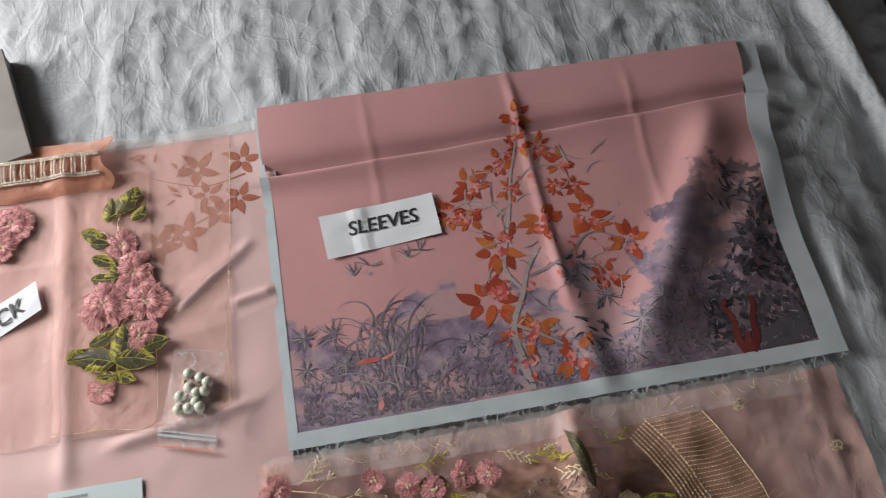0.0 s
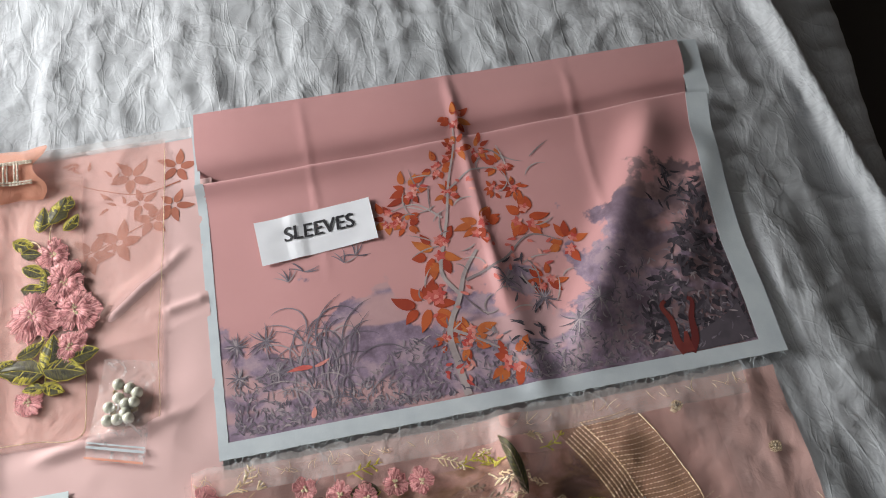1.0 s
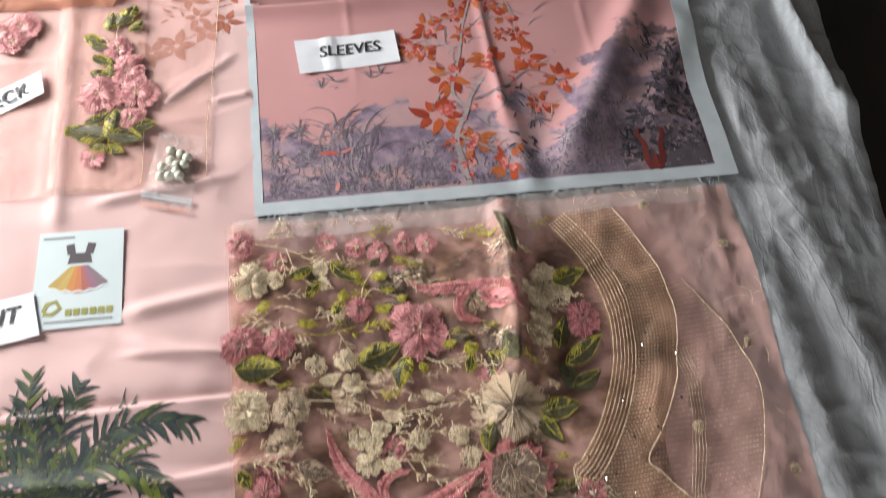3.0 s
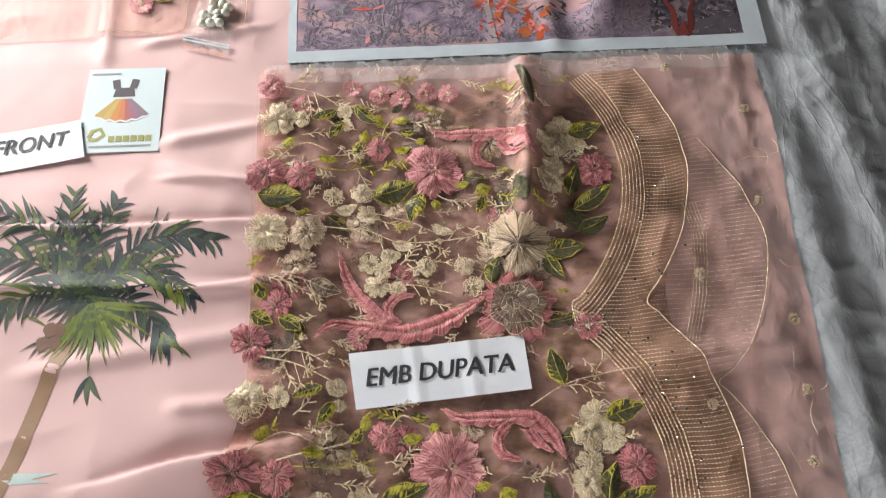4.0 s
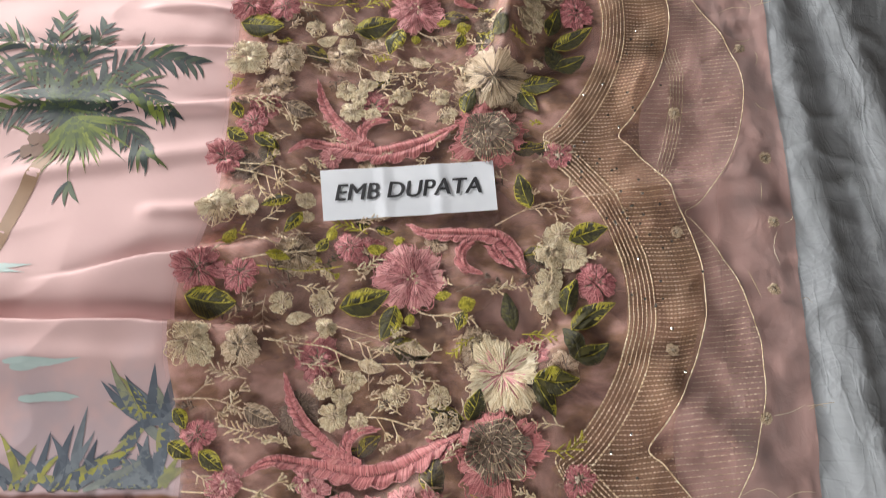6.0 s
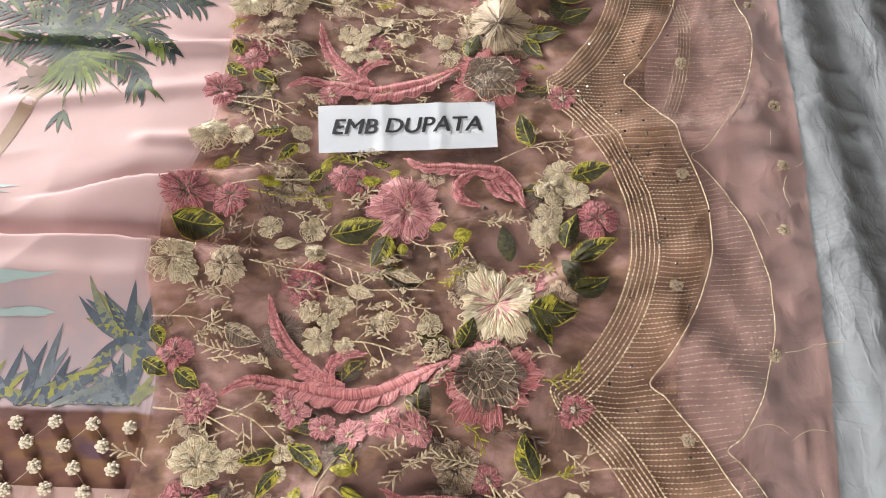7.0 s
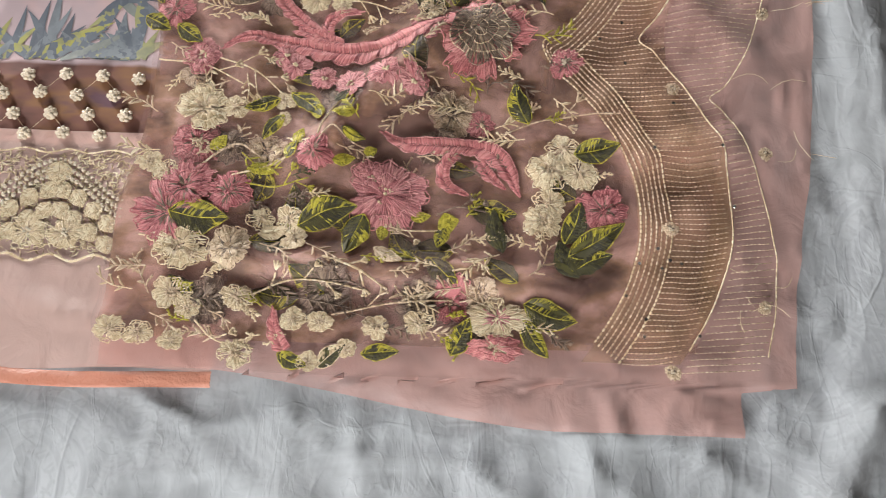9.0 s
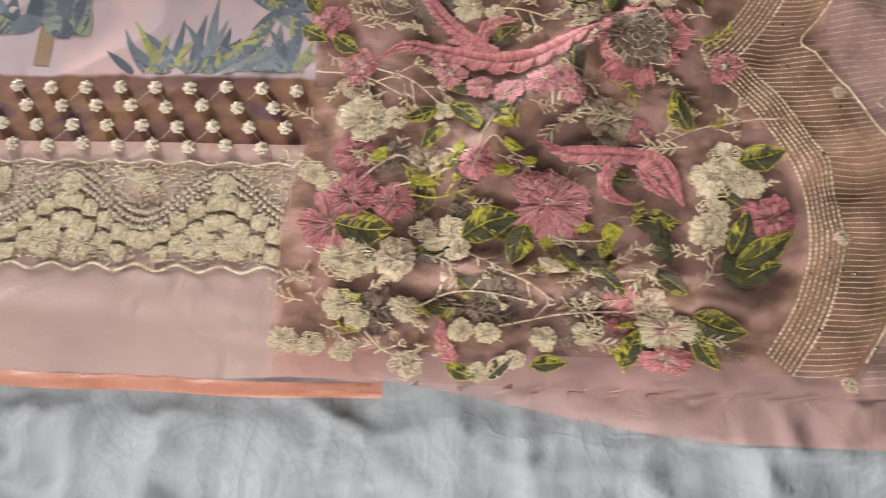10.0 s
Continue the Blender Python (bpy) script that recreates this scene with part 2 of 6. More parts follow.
GREY_INK = mat_ink("grey_foliage_print", (0.11, 0.095, 0.12), (0.18, 0.155, 0.19), (0.27, 0.235, 0.27), (0.40, 0.34, 0.35))
DARK_INK = mat_ink("dark_foliage_print", (0.028, 0.024, 0.032), (0.07, 0.06, 0.075), (0.13, 0.11, 0.13))
PALM_INK = mat_ink("palm_leaf_print", (0.022, 0.028, 0.033), (0.035, 0.055, 0.05), (0.06, 0.085, 0.06), (0.13, 0.17, 0.035))
PALM_LIGHT = mat_ink("bright_palm_leaf_print", (0.06, 0.09, 0.04), (0.15, 0.19, 0.03), (0.22, 0.26, 0.05))
PALM_BLUE = mat_ink("blue_plant_print", (0.075, 0.09, 0.115), (0.14, 0.165, 0.20), (0.22, 0.25, 0.27), (0.40, 0.38, 0.06))
TRUNK_INK = mat_ink("palm_trunk_print", (0.24, 0.145, 0.09), (0.36, 0.23, 0.14))
TEAL_INK = mat_ink("pale_teal_print", (0.42, 0.53, 0.51), (0.48, 0.58, 0.56))
FLOOR = mat_plain("dark_floor_tiles", (0.022, 0.018, 0.016), (0.04, 0.032, 0.028), 0.5, 3)
# unseen wall and ceiling tones kept dark to limit bounced light
WALL = mat_plain("dimmed_plaster", (0.12, 0.105, 0.09), (0.16, 0.14, 0.12), 0.9, 2)
CEILING = mat_plain("dimmed_ceiling_paint", (0.24, 0.23, 0.22), (0.28, 0.27, 0.26), 0.9, 2)
WOOD = mat_plain("dark_bed_wood", (0.05, 0.028, 0.018), (0.09, 0.05, 0.032), 0.5, 6)
TICKING = mat_plain("mattress_ticking", (0.5, 0.48, 0.45), (0.58, 0.56, 0.53), 0.9, 20)


# ---- building helpers ----
def mesh_object(name, verts, faces, mats, parent=None, label="", smooth=True, slots=None):
    me = bpy.data.meshes.new(name)
    me.from_pydata([tuple(v) for v in verts], [], faces)
    for m in mats if isinstance(mats, (list, tuple)) else (mats,):
        me.materials.append(m)
    if smooth:
        me.polygons.foreach_set("use_smooth", [True] * len(me.polygons))
    if slots is not None:
        me.polygons.foreach_set("material_index", slots)
    me.update()
    ob = new(name, me)
    if parent:
        ob.parent = parent
    if label:
        ob["label"] = label
    return ob


def part(name, bm, material, parent, label=""):
    me = bpy.data.meshes.new(name)
    bm.to_mesh(me)
    bm.free()
    me.materials.append(material)
    ob = new(name, me)
    ob.parent = parent
    if label:
        ob["label"] = label
    return ob


def thing(name, label, category, group="", kind=""):
    return tagged(new(name), label, category, group, kind)


def box(bm, lo, hi, bevel=0.0):
    m = Matrix.LocRotScale([(a + b) / 2 for a, b in zip(lo, hi)], None, [b - a for a, b in zip(lo, hi)])
    r = bmesh.ops.create_cube(bm, size=1.0, matrix=m)
    if bevel:
        bmesh.ops.bevel(bm, geom=[e for e in bm.edges if all(v in r["verts"] for v in e.verts)], offset=bevel, segments=3, profile=0.5, affect="EDGES")


def grid(name, nx, ny, place, mats, parent=None, label="", thick=0.0):
    """A sheet of cloth: place(u, v) gives the point for u, v from 0 to 1."""
    vs = [place(i / nx, j / ny) for j in range(ny + 1) for i in range(nx + 1)]
    fs = [(j * (nx + 1) + i, j * (nx + 1) + i + 1, (j + 1) * (nx + 1) + i + 1, (j + 1) * (nx + 1) + i) for j in range(ny) for i in range(nx)]
    if thick:
        n = len(vs)
        rim = [i for i in range(nx)] + [j * (nx + 1) + nx for j in range(ny)] + [ny * (nx + 1) + i for i in range(nx, 0, -1)] + [j * (nx + 1) for j in range(ny, 0, -1)]
        top = [vs[i] for i in rim]
        vs = vs + [(x, y, z - thick) for x, y, z in vs] + top + [(x, y, z - thick) for x, y, z in top]
        fs = fs + [tuple(i + n for i in reversed(f)) for f in fs]
        m = len(rim)
        fs += [(2 * n + i, 2 * n + m + i, 2 * n + m + (i + 1) % m, 2 * n + (i + 1) % m) for i in range(m)]
    ob = mesh_object(name, vs, fs, mats, parent, label)
    return ob


def lerp(a, b, t):
    return a + (b - a) * t


def n2(x, y, s=0.0):
    return noise.noise((x, y, s))


def ridged(x, y, s=0.0):
    return 1.0 - abs(noise.noise((x, y, s))) * 2.0


def smooth(a, b, x):
    t = min(1.0, max(0.0, (x - a) / (b - a)))
    return t * t * (3 - 2 * t)


def crease(x, y, x0, y0, x1, y1, amp, width, skew=1.0):
    """A soft ridge along a line, fading at its ends; skew makes one flank steeper."""
    dx, dy = x1 - x0, y1 - y0
    ll = dx * dx + dy * dy
    t = ((x - x0) * dx + (y - y0) * dy) / ll
    if t < -0.1 or t > 1.1:
        return 0.0
    d = ((x - x0) * dy - (y - y0) * dx) / math.sqrt(ll)
    w = width * (skew if d > 0 else 1.0)
    if abs(d) > 3 * w:
        return 0.0
    return amp * math.exp(-(d / w) ** 2) * smooth(-0.1, 0.15, t) * (1 - smooth(0.85, 1.1, t))


def tuck(x, y, x0, x1, ya, yb, amp, wide, roll):
    """A tuck across the cloth: it sinks slowly towards the line, then steps up to a rounded roll on the near side."""
    if x < x0 - 0.06 or x > x1 + 0.06:
        return 0.0
    d = y - lerp(ya, yb, (x - x0) / (x1 - x0)) - 0.004 * n2(x * 14, ya * 9, 15)
    ends = smooth(x0 - 0.06, x0 + 0.10, x) * (1 - smooth(x1, x1 + 0.05, x))
    step = smooth(0.003, -0.003, d)
    return amp * ends * (1.05 * math.exp(-(d / 0.09) ** 2) + 0.75 * step * math.exp(-(d / roll) ** 2) - (1 - step) * math.exp(-(d / wide) ** 1.6 if d > 0 else 0.0))


# heights of the layers over the bed
def sheet_z(x, y):
    xx = x + 0.03 * n2(x * 1.5, y * 2.0, 4) + 0.07 * y * (1 if x > 0.5 else x / 0.5 if x > 0 else 0)
    a = 0.0034 * max(0.0, ridged(xx * 13, y * 2.4, 1)) ** 2 + 0.0020 * n2(xx * 28, y * 5.0, 2) + 0.004 * n2(xx * 6, y * 2.0, 3)
    a += 0.0016 * n2(xx * 70, y * 14, 5) + 0.0022 * max(0.0, ridged(xx * 30, y * 8, 7)) ** 3 + 0.0010 * n2(x * 60, y * 60, 9)
    a += 0.0030 * max(0.0, ridged(x * 9 + y * 4, y * 15, 6)) ** 4 + 0.0028 * max(0.0, ridged(x * 13 - y * 9, y * 6 + x * 5, 10)) ** 4
    a += smooth(-1.06, -1.16, y) * (0.007 * max(0.0, ridged(xx * 16 + y * 2, y * 4, 16)) ** 2 + 0.006 * max(0.0, ridged(x * 7 + 3, y * 17 + x * 3, 17)) ** 3)
    a += 0.010 * smooth(0.66, 0.85, x) * ridged(xx * 9, y * 1.6, 8)
    a += crease(x, y, 0.80, 0.62, 0.86, 0.20, 0.026, 0.020, 0.4) + crease(x, y, 0.86, 0.22, 0.89, -0.15, 0.022, 0.016, 0.4)
    a += crease(x, y, 0.70, 0.20, 0.79, -0.50, 0.012, 0.03) + crease(x, y, 0.66, -0.1, 0.66, -1.2, 0.012, 0.03) + crease(x, y, 0.56, -1.25, 0.66, -1.02, 0.022, 0.025, 0.6)
    a -= 0.60 * max(0.0, x - edge_x(y) + 0.29) ** 2 * smooth(-1.0, -0.2, y)
    inside = smooth(0.72, 0.66, x) * smooth(-1.14, -1.08, y) * smooth(0.50, 0.46, y)
    return min(-0.017 + a, lerp(0.05, -0.0075 + 0.1 * a, inside))


def front_z(x, y):
    a = 0.0016 * n2(x * 22, y * 22, 11) + 0.0035 * n2(x * 7, y * 9, 12) + 0.002 * max(0.0, ridged(x * 5, y * 11, 13)) ** 3
    a += crease(x, y, -0.55, -0.305, 0.0, -0.335, 0.007, 0.012, 0.6)
    a += tuck(x, y, -0.19, 0.02, -0.552, -0.515, 0.012, 0.024, 0.028) + tuck(x, y, -0.80, 0.02, -0.590, -0.615, 0.015, 0.026, 0.030)
    a += tuck(x, y, -0.80, 0.02, -0.228, -0.240, 0.006, 0.016, 0.014) + tuck(x, y, -0.13, 0.02, -0.330, -0.315, 0.004, 0.018, 0.016)
    a += crease(x, y, -0.18, -0.125, 0.0, -0.095, 0.007, 0.010) + crease(x, y, -0.20, -0.14, -0.03, -0.20, 0.006, 0.010)
    a += crease(x, y, -0.245, 0.44, -0.25, -0.05, 0.004, 0.012) + crease(x, y, -0.20, 0.04, -0.03, 0.065, 0.006, 0.008)
    a += crease(x, y, -0.05, 0.19, 0.0, 0.20, 0.007, 0.006) + crease(x, y, -0.12, 0.19, -0.02, 0.27, 0.006, 0.008)
    a += crease(x, y, -0.55, -0.64, -0.02, -0.66, 0.010, 0.02, 1.5)
    a += crease(x, y, -0.12, -0.475, 0.0, -0.470, 0.006, 0.010) + crease(x, y, -0.30, -0.425, -0.02, -0.385, 0.005, 0.012) + crease(x, y, -0.16, -0.175, 0.0, -0.190, 0.005, 0.008, 0.5)
    a += crease(x, y, -0.5, -1.02, 0.0, -1.05, 0.005, 0.015) + crease(x, y, -0.2, -1.0, 0.02, -1.075, 0.005, 0.012)
    a *= 1.0 - 0.45 * smooth(-0.08, -0.01, x)
    calm = smooth(-0.44, -0.40, x) * smooth(-0.13, -0.17, x) * smooth(-0.19, -0.15, y) * smooth(0.03, 0.0, y)
    return -0.0045 + a * (1.0 - 0.7 * calm)


def sleeve_z(x, y):
    a = 0.002 * n2(x * 8, y * 8, 21)
    a += crease(x, y, 0.60, 0.34, 0.42, 0.04, 0.021, 0.035, 0.7) + crease(x, y, 0.66, 0.30, 0.56, 0.10, 0.008, 0.03)
    a += crease(x, y, 0.345, 0.46, 0.352, 0.12, 0.0032, 0.006, 1.3) + crease(x, y, 0.352, 0.2, 0.37, 0.0, 0.006, 0.018)
    a += crease(x, y, 0.145, 0.46, 0.15, 0.2, 0.0008, 0.006) + crease(x, y, 0.505, 0.44, 0.50, 0.16, 0.0010, 0.006)
    fold = 0.353 + 0.018 * (x / 0.63) ** 2
    a += 0.010 * math.exp(-((y - fold) / (0.022 if y > fold else 0.014)) ** 2) * (0.7 + 0.3 * n2(x * 9, 0, 24))
    return -0.0055 + a


def upper_z(x, y):
    """The part above the fold, sinking towards the raised edge of the flap."""
    fold = 0.353 + 0.018 * (x / 0.63) ** 2
    return sleeve_z(x, y) + 0.003 + 0.009 * smooth(0.480, 0.410, y) - 0.021 * math.exp(-((y - fold) / 0.024) ** 2)


def flap_z(x, y):
    return sleeve_z(x, y) + 0.0018 + 0.007 * math.exp(-((y - 0.352) / 0.022) ** 2)


def dup_z(x, y):
    a = 0.0042 * n2(x * 26, y * 26, 31) + 0.0022 * max(0.0, ridged(x * 17 + y * 6, y * 22 - x * 5, 35)) ** 3 + 0.0045 * n2(x * 9, y * 9, 32) + 0.007 * smooth(0.40, 0.50, x) * n2(x * 7 + y * 5, y * 13, 33) + 0.003 * smooth(0.40, 0.5, x) * n2(x * 20, y * 30, 34)
    a += crease(x, y, 0.318, -0.01, 0.302, -0.26, 0.030, 0.030, 0.40) - crease(x, y, 0.343, -0.03, 0.328, -0.25, 0.005, 0.010) + crease(x, y, 0.300, -0.24, 0.275, -0.33, 0.008, 0.02)
    a += crease(x, y, 0.10, -0.905, 0.255, -0.735, 0.021, 0.022, 0.5) + crease(x, y, 0.02, -0.985, 0.37, -1.008, 0.016, 0.016, 0.6) + crease(x, y, 0.30, -0.70, 0.38, -0.62, 0.016, 0.018, 0.6) + crease(x, y, 0.03, -0.60, 0.20, -0.66, 0.007, 0.014)
    a += crease(x, y, 0.42, -0.455, 0.60, -0.43, 0.016, 0.024, 0.6) + crease(x, y, 0.41, -0.62, 0.52, -0.60, 0.008, 0.02) + crease(x, y, 0.44, -0.66, 0.56, -0.78, 0.010, 0.02) + crease(x, y, 0.42, -0.875, 0.53, -0.86, 0.010, 0.02) + crease(x, y, 0.44, -0.30, 0.62, -0.27, 0.008, 0.03)
    a += 0.006 * smooth(0.05, -0.05, x)
    calm = smooth(0.04, 0.085, x) * smooth(0.33, 0.285, x) * smooth(-0.52, -0.485, y) * smooth(-0.38, -0.41, y)
    z = -0.001 + a * (1.0 - 0.8 * calm)
    if x < 0.09:
        z = max(z, lerp(front_z(min(x, 0.047), y) + 0.0095, z, smooth(0.045, 0.09, x)))
    return z


def edge_x(y):
    """The bed's edge, where the sheet hangs down."""
    return 0.905 + (0.19 if y < 0 else 0.10) * y + 0.012 * n2(y * 3, 0, 41)


# ---- setting: assumed room round the bed, its walls and ceiling out of view ----
FZ, CZ = -0.55, 2.1
RX0, RX1, RY0, RY1 = -1.40, 2.4, -2.5, 2.2


def slab(name, lo, hi, mat, label, category, bevel=0.0):
    bm = bmesh.new()
    box(bm, lo, hi, bevel)
    me = bpy.data.meshes.new(name)
    bm.to_mesh(me)
    bm.free()
    me.materials.append(mat)
    return tagged(new(name, me), label, category, kind="structure")


slab("floor", (RX0 - 0.2, RY0 - 0.2, FZ - 0.1), (RX1 + 0.2, RY1 + 0.2, FZ), FLOOR, "dark floor beside the bed", "floor")
slab("ceiling", (RX0 - 0.2, RY0 - 0.2, CZ), (RX1 + 0.2, RY1 + 0.2, CZ + 0.1), CEILING, "unseen ceiling, darkened to cut bounce light", "ceiling")
slab("wall_north", (RX0 - 0.2, RY1, FZ), (RX1 + 0.2, RY1 + 0.2, CZ), WALL, "unseen plain wall, darkened to cut bounce light", "wall")
slab("wall_east", (RX1, RY0, FZ), (RX1 + 0.2, RY1, CZ), WALL, "unseen plain wall, darkened to cut bounce light", "wall")
wy0, wy1, wz0, wz1 = WEST_Y - WEST_W / 2, WEST_Y + WEST_W / 2, WEST_Z - WEST_H / 2, WEST_Z + WEST_H / 2
west = thing("wall_west", "unseen darkened wall with an opening for a lamp", "wall", kind="structure")
for lo, hi in (((RX0 - 0.2, RY0, FZ), (RX0, wy0, CZ)), ((RX0 - 0.2, wy1, FZ), (RX0, RY1, CZ)), ((RX0 - 0.2, wy0, FZ), (RX0, wy1, wz0)), ((RX0 - 0.2, wy0, wz1), (RX0, wy1, CZ))):
    bm = bmesh.new()
    box(bm, lo, hi)
    part("wall_section", bm, WALL, west)
sx0, sx1, sz0, sz1 = SOUTH_X - SOUTH_W / 2, SOUTH_X + SOUTH_W / 2, SOUTH_Z - SOUTH_H / 2, SOUTH_Z + SOUTH_H / 2
south = thing("wall_south", "unseen darkened wall with an opening for a lamp", "wall", kind="structure")
for lo, hi in (((RX0 - 0.2, RY0 - 0.2, FZ), (sx0, RY0, CZ)), ((sx1, RY0 - 0.2, FZ), (RX1 + 0.2, RY0, CZ)), ((sx0, RY0 - 0.2, FZ), (sx1, RY0, sz0)), ((sx0, RY0 - 0.2, sz1), (sx1, RY0, CZ))):
    bm = bmesh.new()
    box(bm, lo, hi)
    part("wall_section", bm, WALL, south)

# ---- the bed ----
bed = thing("bed", "low bed with a thick mattress under the sheet", "bed")
bm = bmesh.new()
box(bm, (-2.0, -1.55, -0.26), (-0.11, 0.90, -0.045), 0.04)
bmesh.ops.transform(bm, matrix=pose(0.90, 0, 0, 0, 0, -10), verts=bm.verts)
part("mattress", bm, TICKING, bed)
bm = bmesh.new()
box(bm, (-1.98, -1.52, FZ), (-0.14, 0.88, -0.265), 0.01)
bmesh.ops.transform(bm, matrix=pose(0.90, 0, 0, 0, 0, -10), verts=bm.verts)
part("bed_base", bm, WOOD, bed)


def sheet_point(u, v):
    y = -1.75 + 3.05 * v
    xe, r = edge_x(y), 0.045
    flat = xe - r + 1.32
    s = u * (flat + 0.55)
    if s <= flat:
        x = -1.32 + s
        return (x, y, sheet_z(x, y))
    s -= flat
    z0 = sheet_z(xe - r, y)
    if s < r * math.pi / 2:
        a = s / r
        return (xe - r + r * math.sin(a), y, z0 - r + r * math.cos(a))
    d = s - r * math.pi / 2
    flute = 0.03 * smooth(0, 0.3, d) * (math.sin(y * 26 + 2 * n2(y * 3, d, 42)))
    return (xe + flute - 0.02 * d, y, z0 - r - d)


tagged(grid("bed_sheet", 360, 560, sheet_point, SHEET), "crumpled grey cotton bed sheet with faint printed pattern", "bed sheet")


# ---- cloth pieces ----
def ragged(v, amount, seed):
    return amount * (n2(v * 60, 0.3, seed) + 0.6 * n2(v * 170, 0.7, seed))


# the shirt front: opaque printed body, sheer hem panel with an orange edge
front = thing("shirt_front_cloth", "creased pink cotton shirt front printed with palms", "fabric")
def body_point(u, v):
    x, y = lerp(-0.75, 0.004 + ragged(v, 0.001, 51), u), lerp(-0.874, 0.432, v)
    return (x, y, front_z(x, y))


grid("body", 250, 440, body_point, PINK, front, thick=0.0006)
grid("top_selvedge", 150, 6, lambda u, v: (lerp(-0.75, 0.004, u), lerp(0.4325, 0.447 + ragged(u, 0.003, 52), v), -0.0015), FRAY, front, "frayed white top edge")


def hem_point(u, v):
    x, y = lerp(-0.75, 0.047, u), lerp(-1.090 + 0.006 * n2(u * 6, 0, 53), -0.862, v)
    return (x, y, front_z(x, y) + 0.0025)


grid("hem_panel", 130, 40, hem_point, ORGANZA_HEM, front, "sheer peach organza hem")


def hem_edge(u, v):
    x = lerp(-0.75, 0.048, u)
    y = lerp(-1.104, -1.090, v) + 0.004 * n2(x * 7, 0, 54)
    return (x, y, -0.001 + 0.0015 * math.sin(v * math.pi) + 0.002 * n2(x * 30, v * 3, 55))


grid("hem_edge", 120, 6, hem_edge, ORANGE_SILK, front, "glossy orange tissue edge", thick=0.0005)

# the sleeve cloth, folded over along its upper part
sleeve = thing("sleeve_cloth", "folded pink sleeve cloth printed with grey jungle and orange blossom", "fabric")


def right_x(y):
    return 0.633 + 0.045 * smooth(0.15, 0.6, y)


def upper_point(u, v):
    y = lerp(0.350 + 0.018 * u * u, 0.466 - 0.008 * u, v)
    x = lerp(0.004, right_x(y) + 0.006, u)
    return (x, y, upper_z(x, y))


def flap_point(u, v):
    x = lerp(0.010, 0.634, u)
    y = lerp(0.018, 0.352 + 0.018 * u * u, v)
    x = lerp(0.010, right_x(y), u)
    z = flap_z(x, y)
    if v > 0.985:
        z -= 0.004 * ((v - 0.985) / 0.015) ** 2
    return (x, y, z)


grid("upper_fold", 260, 60, upper_point, SLEEVE, sleeve, thick=0.0006)
grid("lower_flap", 320, 180, flap_point, SLEEVE, sleeve, thick=0.0006)
grid("bottom_selvedge", 130, 5, lambda u, v: (lerp(0.0, 0.662, u), lerp(ragged(u, 0.0008, 56), 0.019, v), flap_z(lerp(0.0, 0.662, u), lerp(0, 0.019, v)) + 0.0005), SELVEDGE, sleeve, "white cotton selvedge", thick=0.0005)
grid("left_selvedge", 4, 70, lambda u, v: (lerp(0.0, 0.0115, u) + ragged(v, 0.0006, 57), lerp(0.019, 0.35, v), flap_z(0.006, lerp(0.0, 0.35, v)) + 0.0004), SELVEDGE, sleeve, "white cotton selvedge", thick=0.0005)
grid("left_selvedge", 3, 26, lambda u, v: (lerp(0.0, 0.007, u), lerp(0.335, 0.466, v), sleeve_z(0.004, lerp(0.335, 0.466, v)) + 0.0035), SELVEDGE, sleeve, "white cotton selvedge", thick=0.0005)
grid("right_selvedge", 8, 70, lambda u, v: ((x := right_x(lerp(0.019, 0.366, v)) + 0.0285 * u + 0.002 * n2(v * 4, 0, 58)), lerp(0.019, 0.366, v) - 0.004 * u, flap_z(x, lerp(0.019, 0.366, v)) + 0.0005), SELVEDGE, sleeve, "white cotton selvedge", thick=0.0005)
grid("right_selvedge", 6, 30, lambda u, v: (right_x(lerp(0.352, 0.460, v)) + 0.004 + 0.029 * u, lerp(0.352, 0.460, v) - 0.004 * u, sleeve_z(0.66, lerp(0.352, 0.46, v)) + 0.0012 + 0.004 * math.sin(v * 3.0)), SELVEDGE, sleeve, "white cotton selvedge", thick=0.0005)
grid("under_layer", 6, 60, lambda u, v: (lerp(-0.016, 0.02, u), lerp(0.245, 0.42, v), sleeve_z(0, lerp(0.245, 0.42, v)) - 0.003), PINK, sleeve, thick=0.0005)
grid("under_selvedge", 4, 4, lambda u, v: (lerp(-0.017, 0.004, u), lerp(0.236, 0.250, v), sleeve_z(0, 0.24) - 0.0025), SELVEDGE, sleeve, thick=0.0005)

# the embroidered dupatta: folded organza layers
dup = thing("dupatta", "folded sheer dusty pink organza dupatta with dense floral embroidery", "dupatta")


def left_x(y):
    return -0.038 - 0.030 * smooth(-0.45, -0.60, y) + 0.028 * smooth(-0.62, -0.79, y) - 0.018 * smooth(-0.80, -0.95, y) + 0.004 * n2(y * 12, 0, 61)


def right_edge(y):
    return 0.640 - 0.030 * smooth(-0.15, -0.9, y) - 0.045 * smooth(-0.7, -1.09, y) + 0.006 * n2(y * 5, 0, 62)


def layer_point(u, v):
    y = lerp(-1.088 + 0.006 * n2(u * 7, 0, 63), -0.022 + 0.006 * n2(u * 8, 0, 64), v)
    x = lerp(left_x(y), right_edge(y) - 0.09, u)
    return (x, y, max(dup_z(x, y), sheet_z(x, y) + 0.005))


def lower_point(u, v):
    y = lerp(-1.086 - 0.045 * smooth(0.1, 0.75, u), -0.012, v)
    x = lerp(left_x(y) + 0.006, right_edge(y) - 0.05 * smooth(-1.0, -1.1, y) * (1 if y < -1.09 else 0), u)
    z = dup_z(x, y) - 0.006
    return (x, y, max(z - 0.004 * smooth(0.9, 1.0, u), sheet_z(x, y) + 0.002))


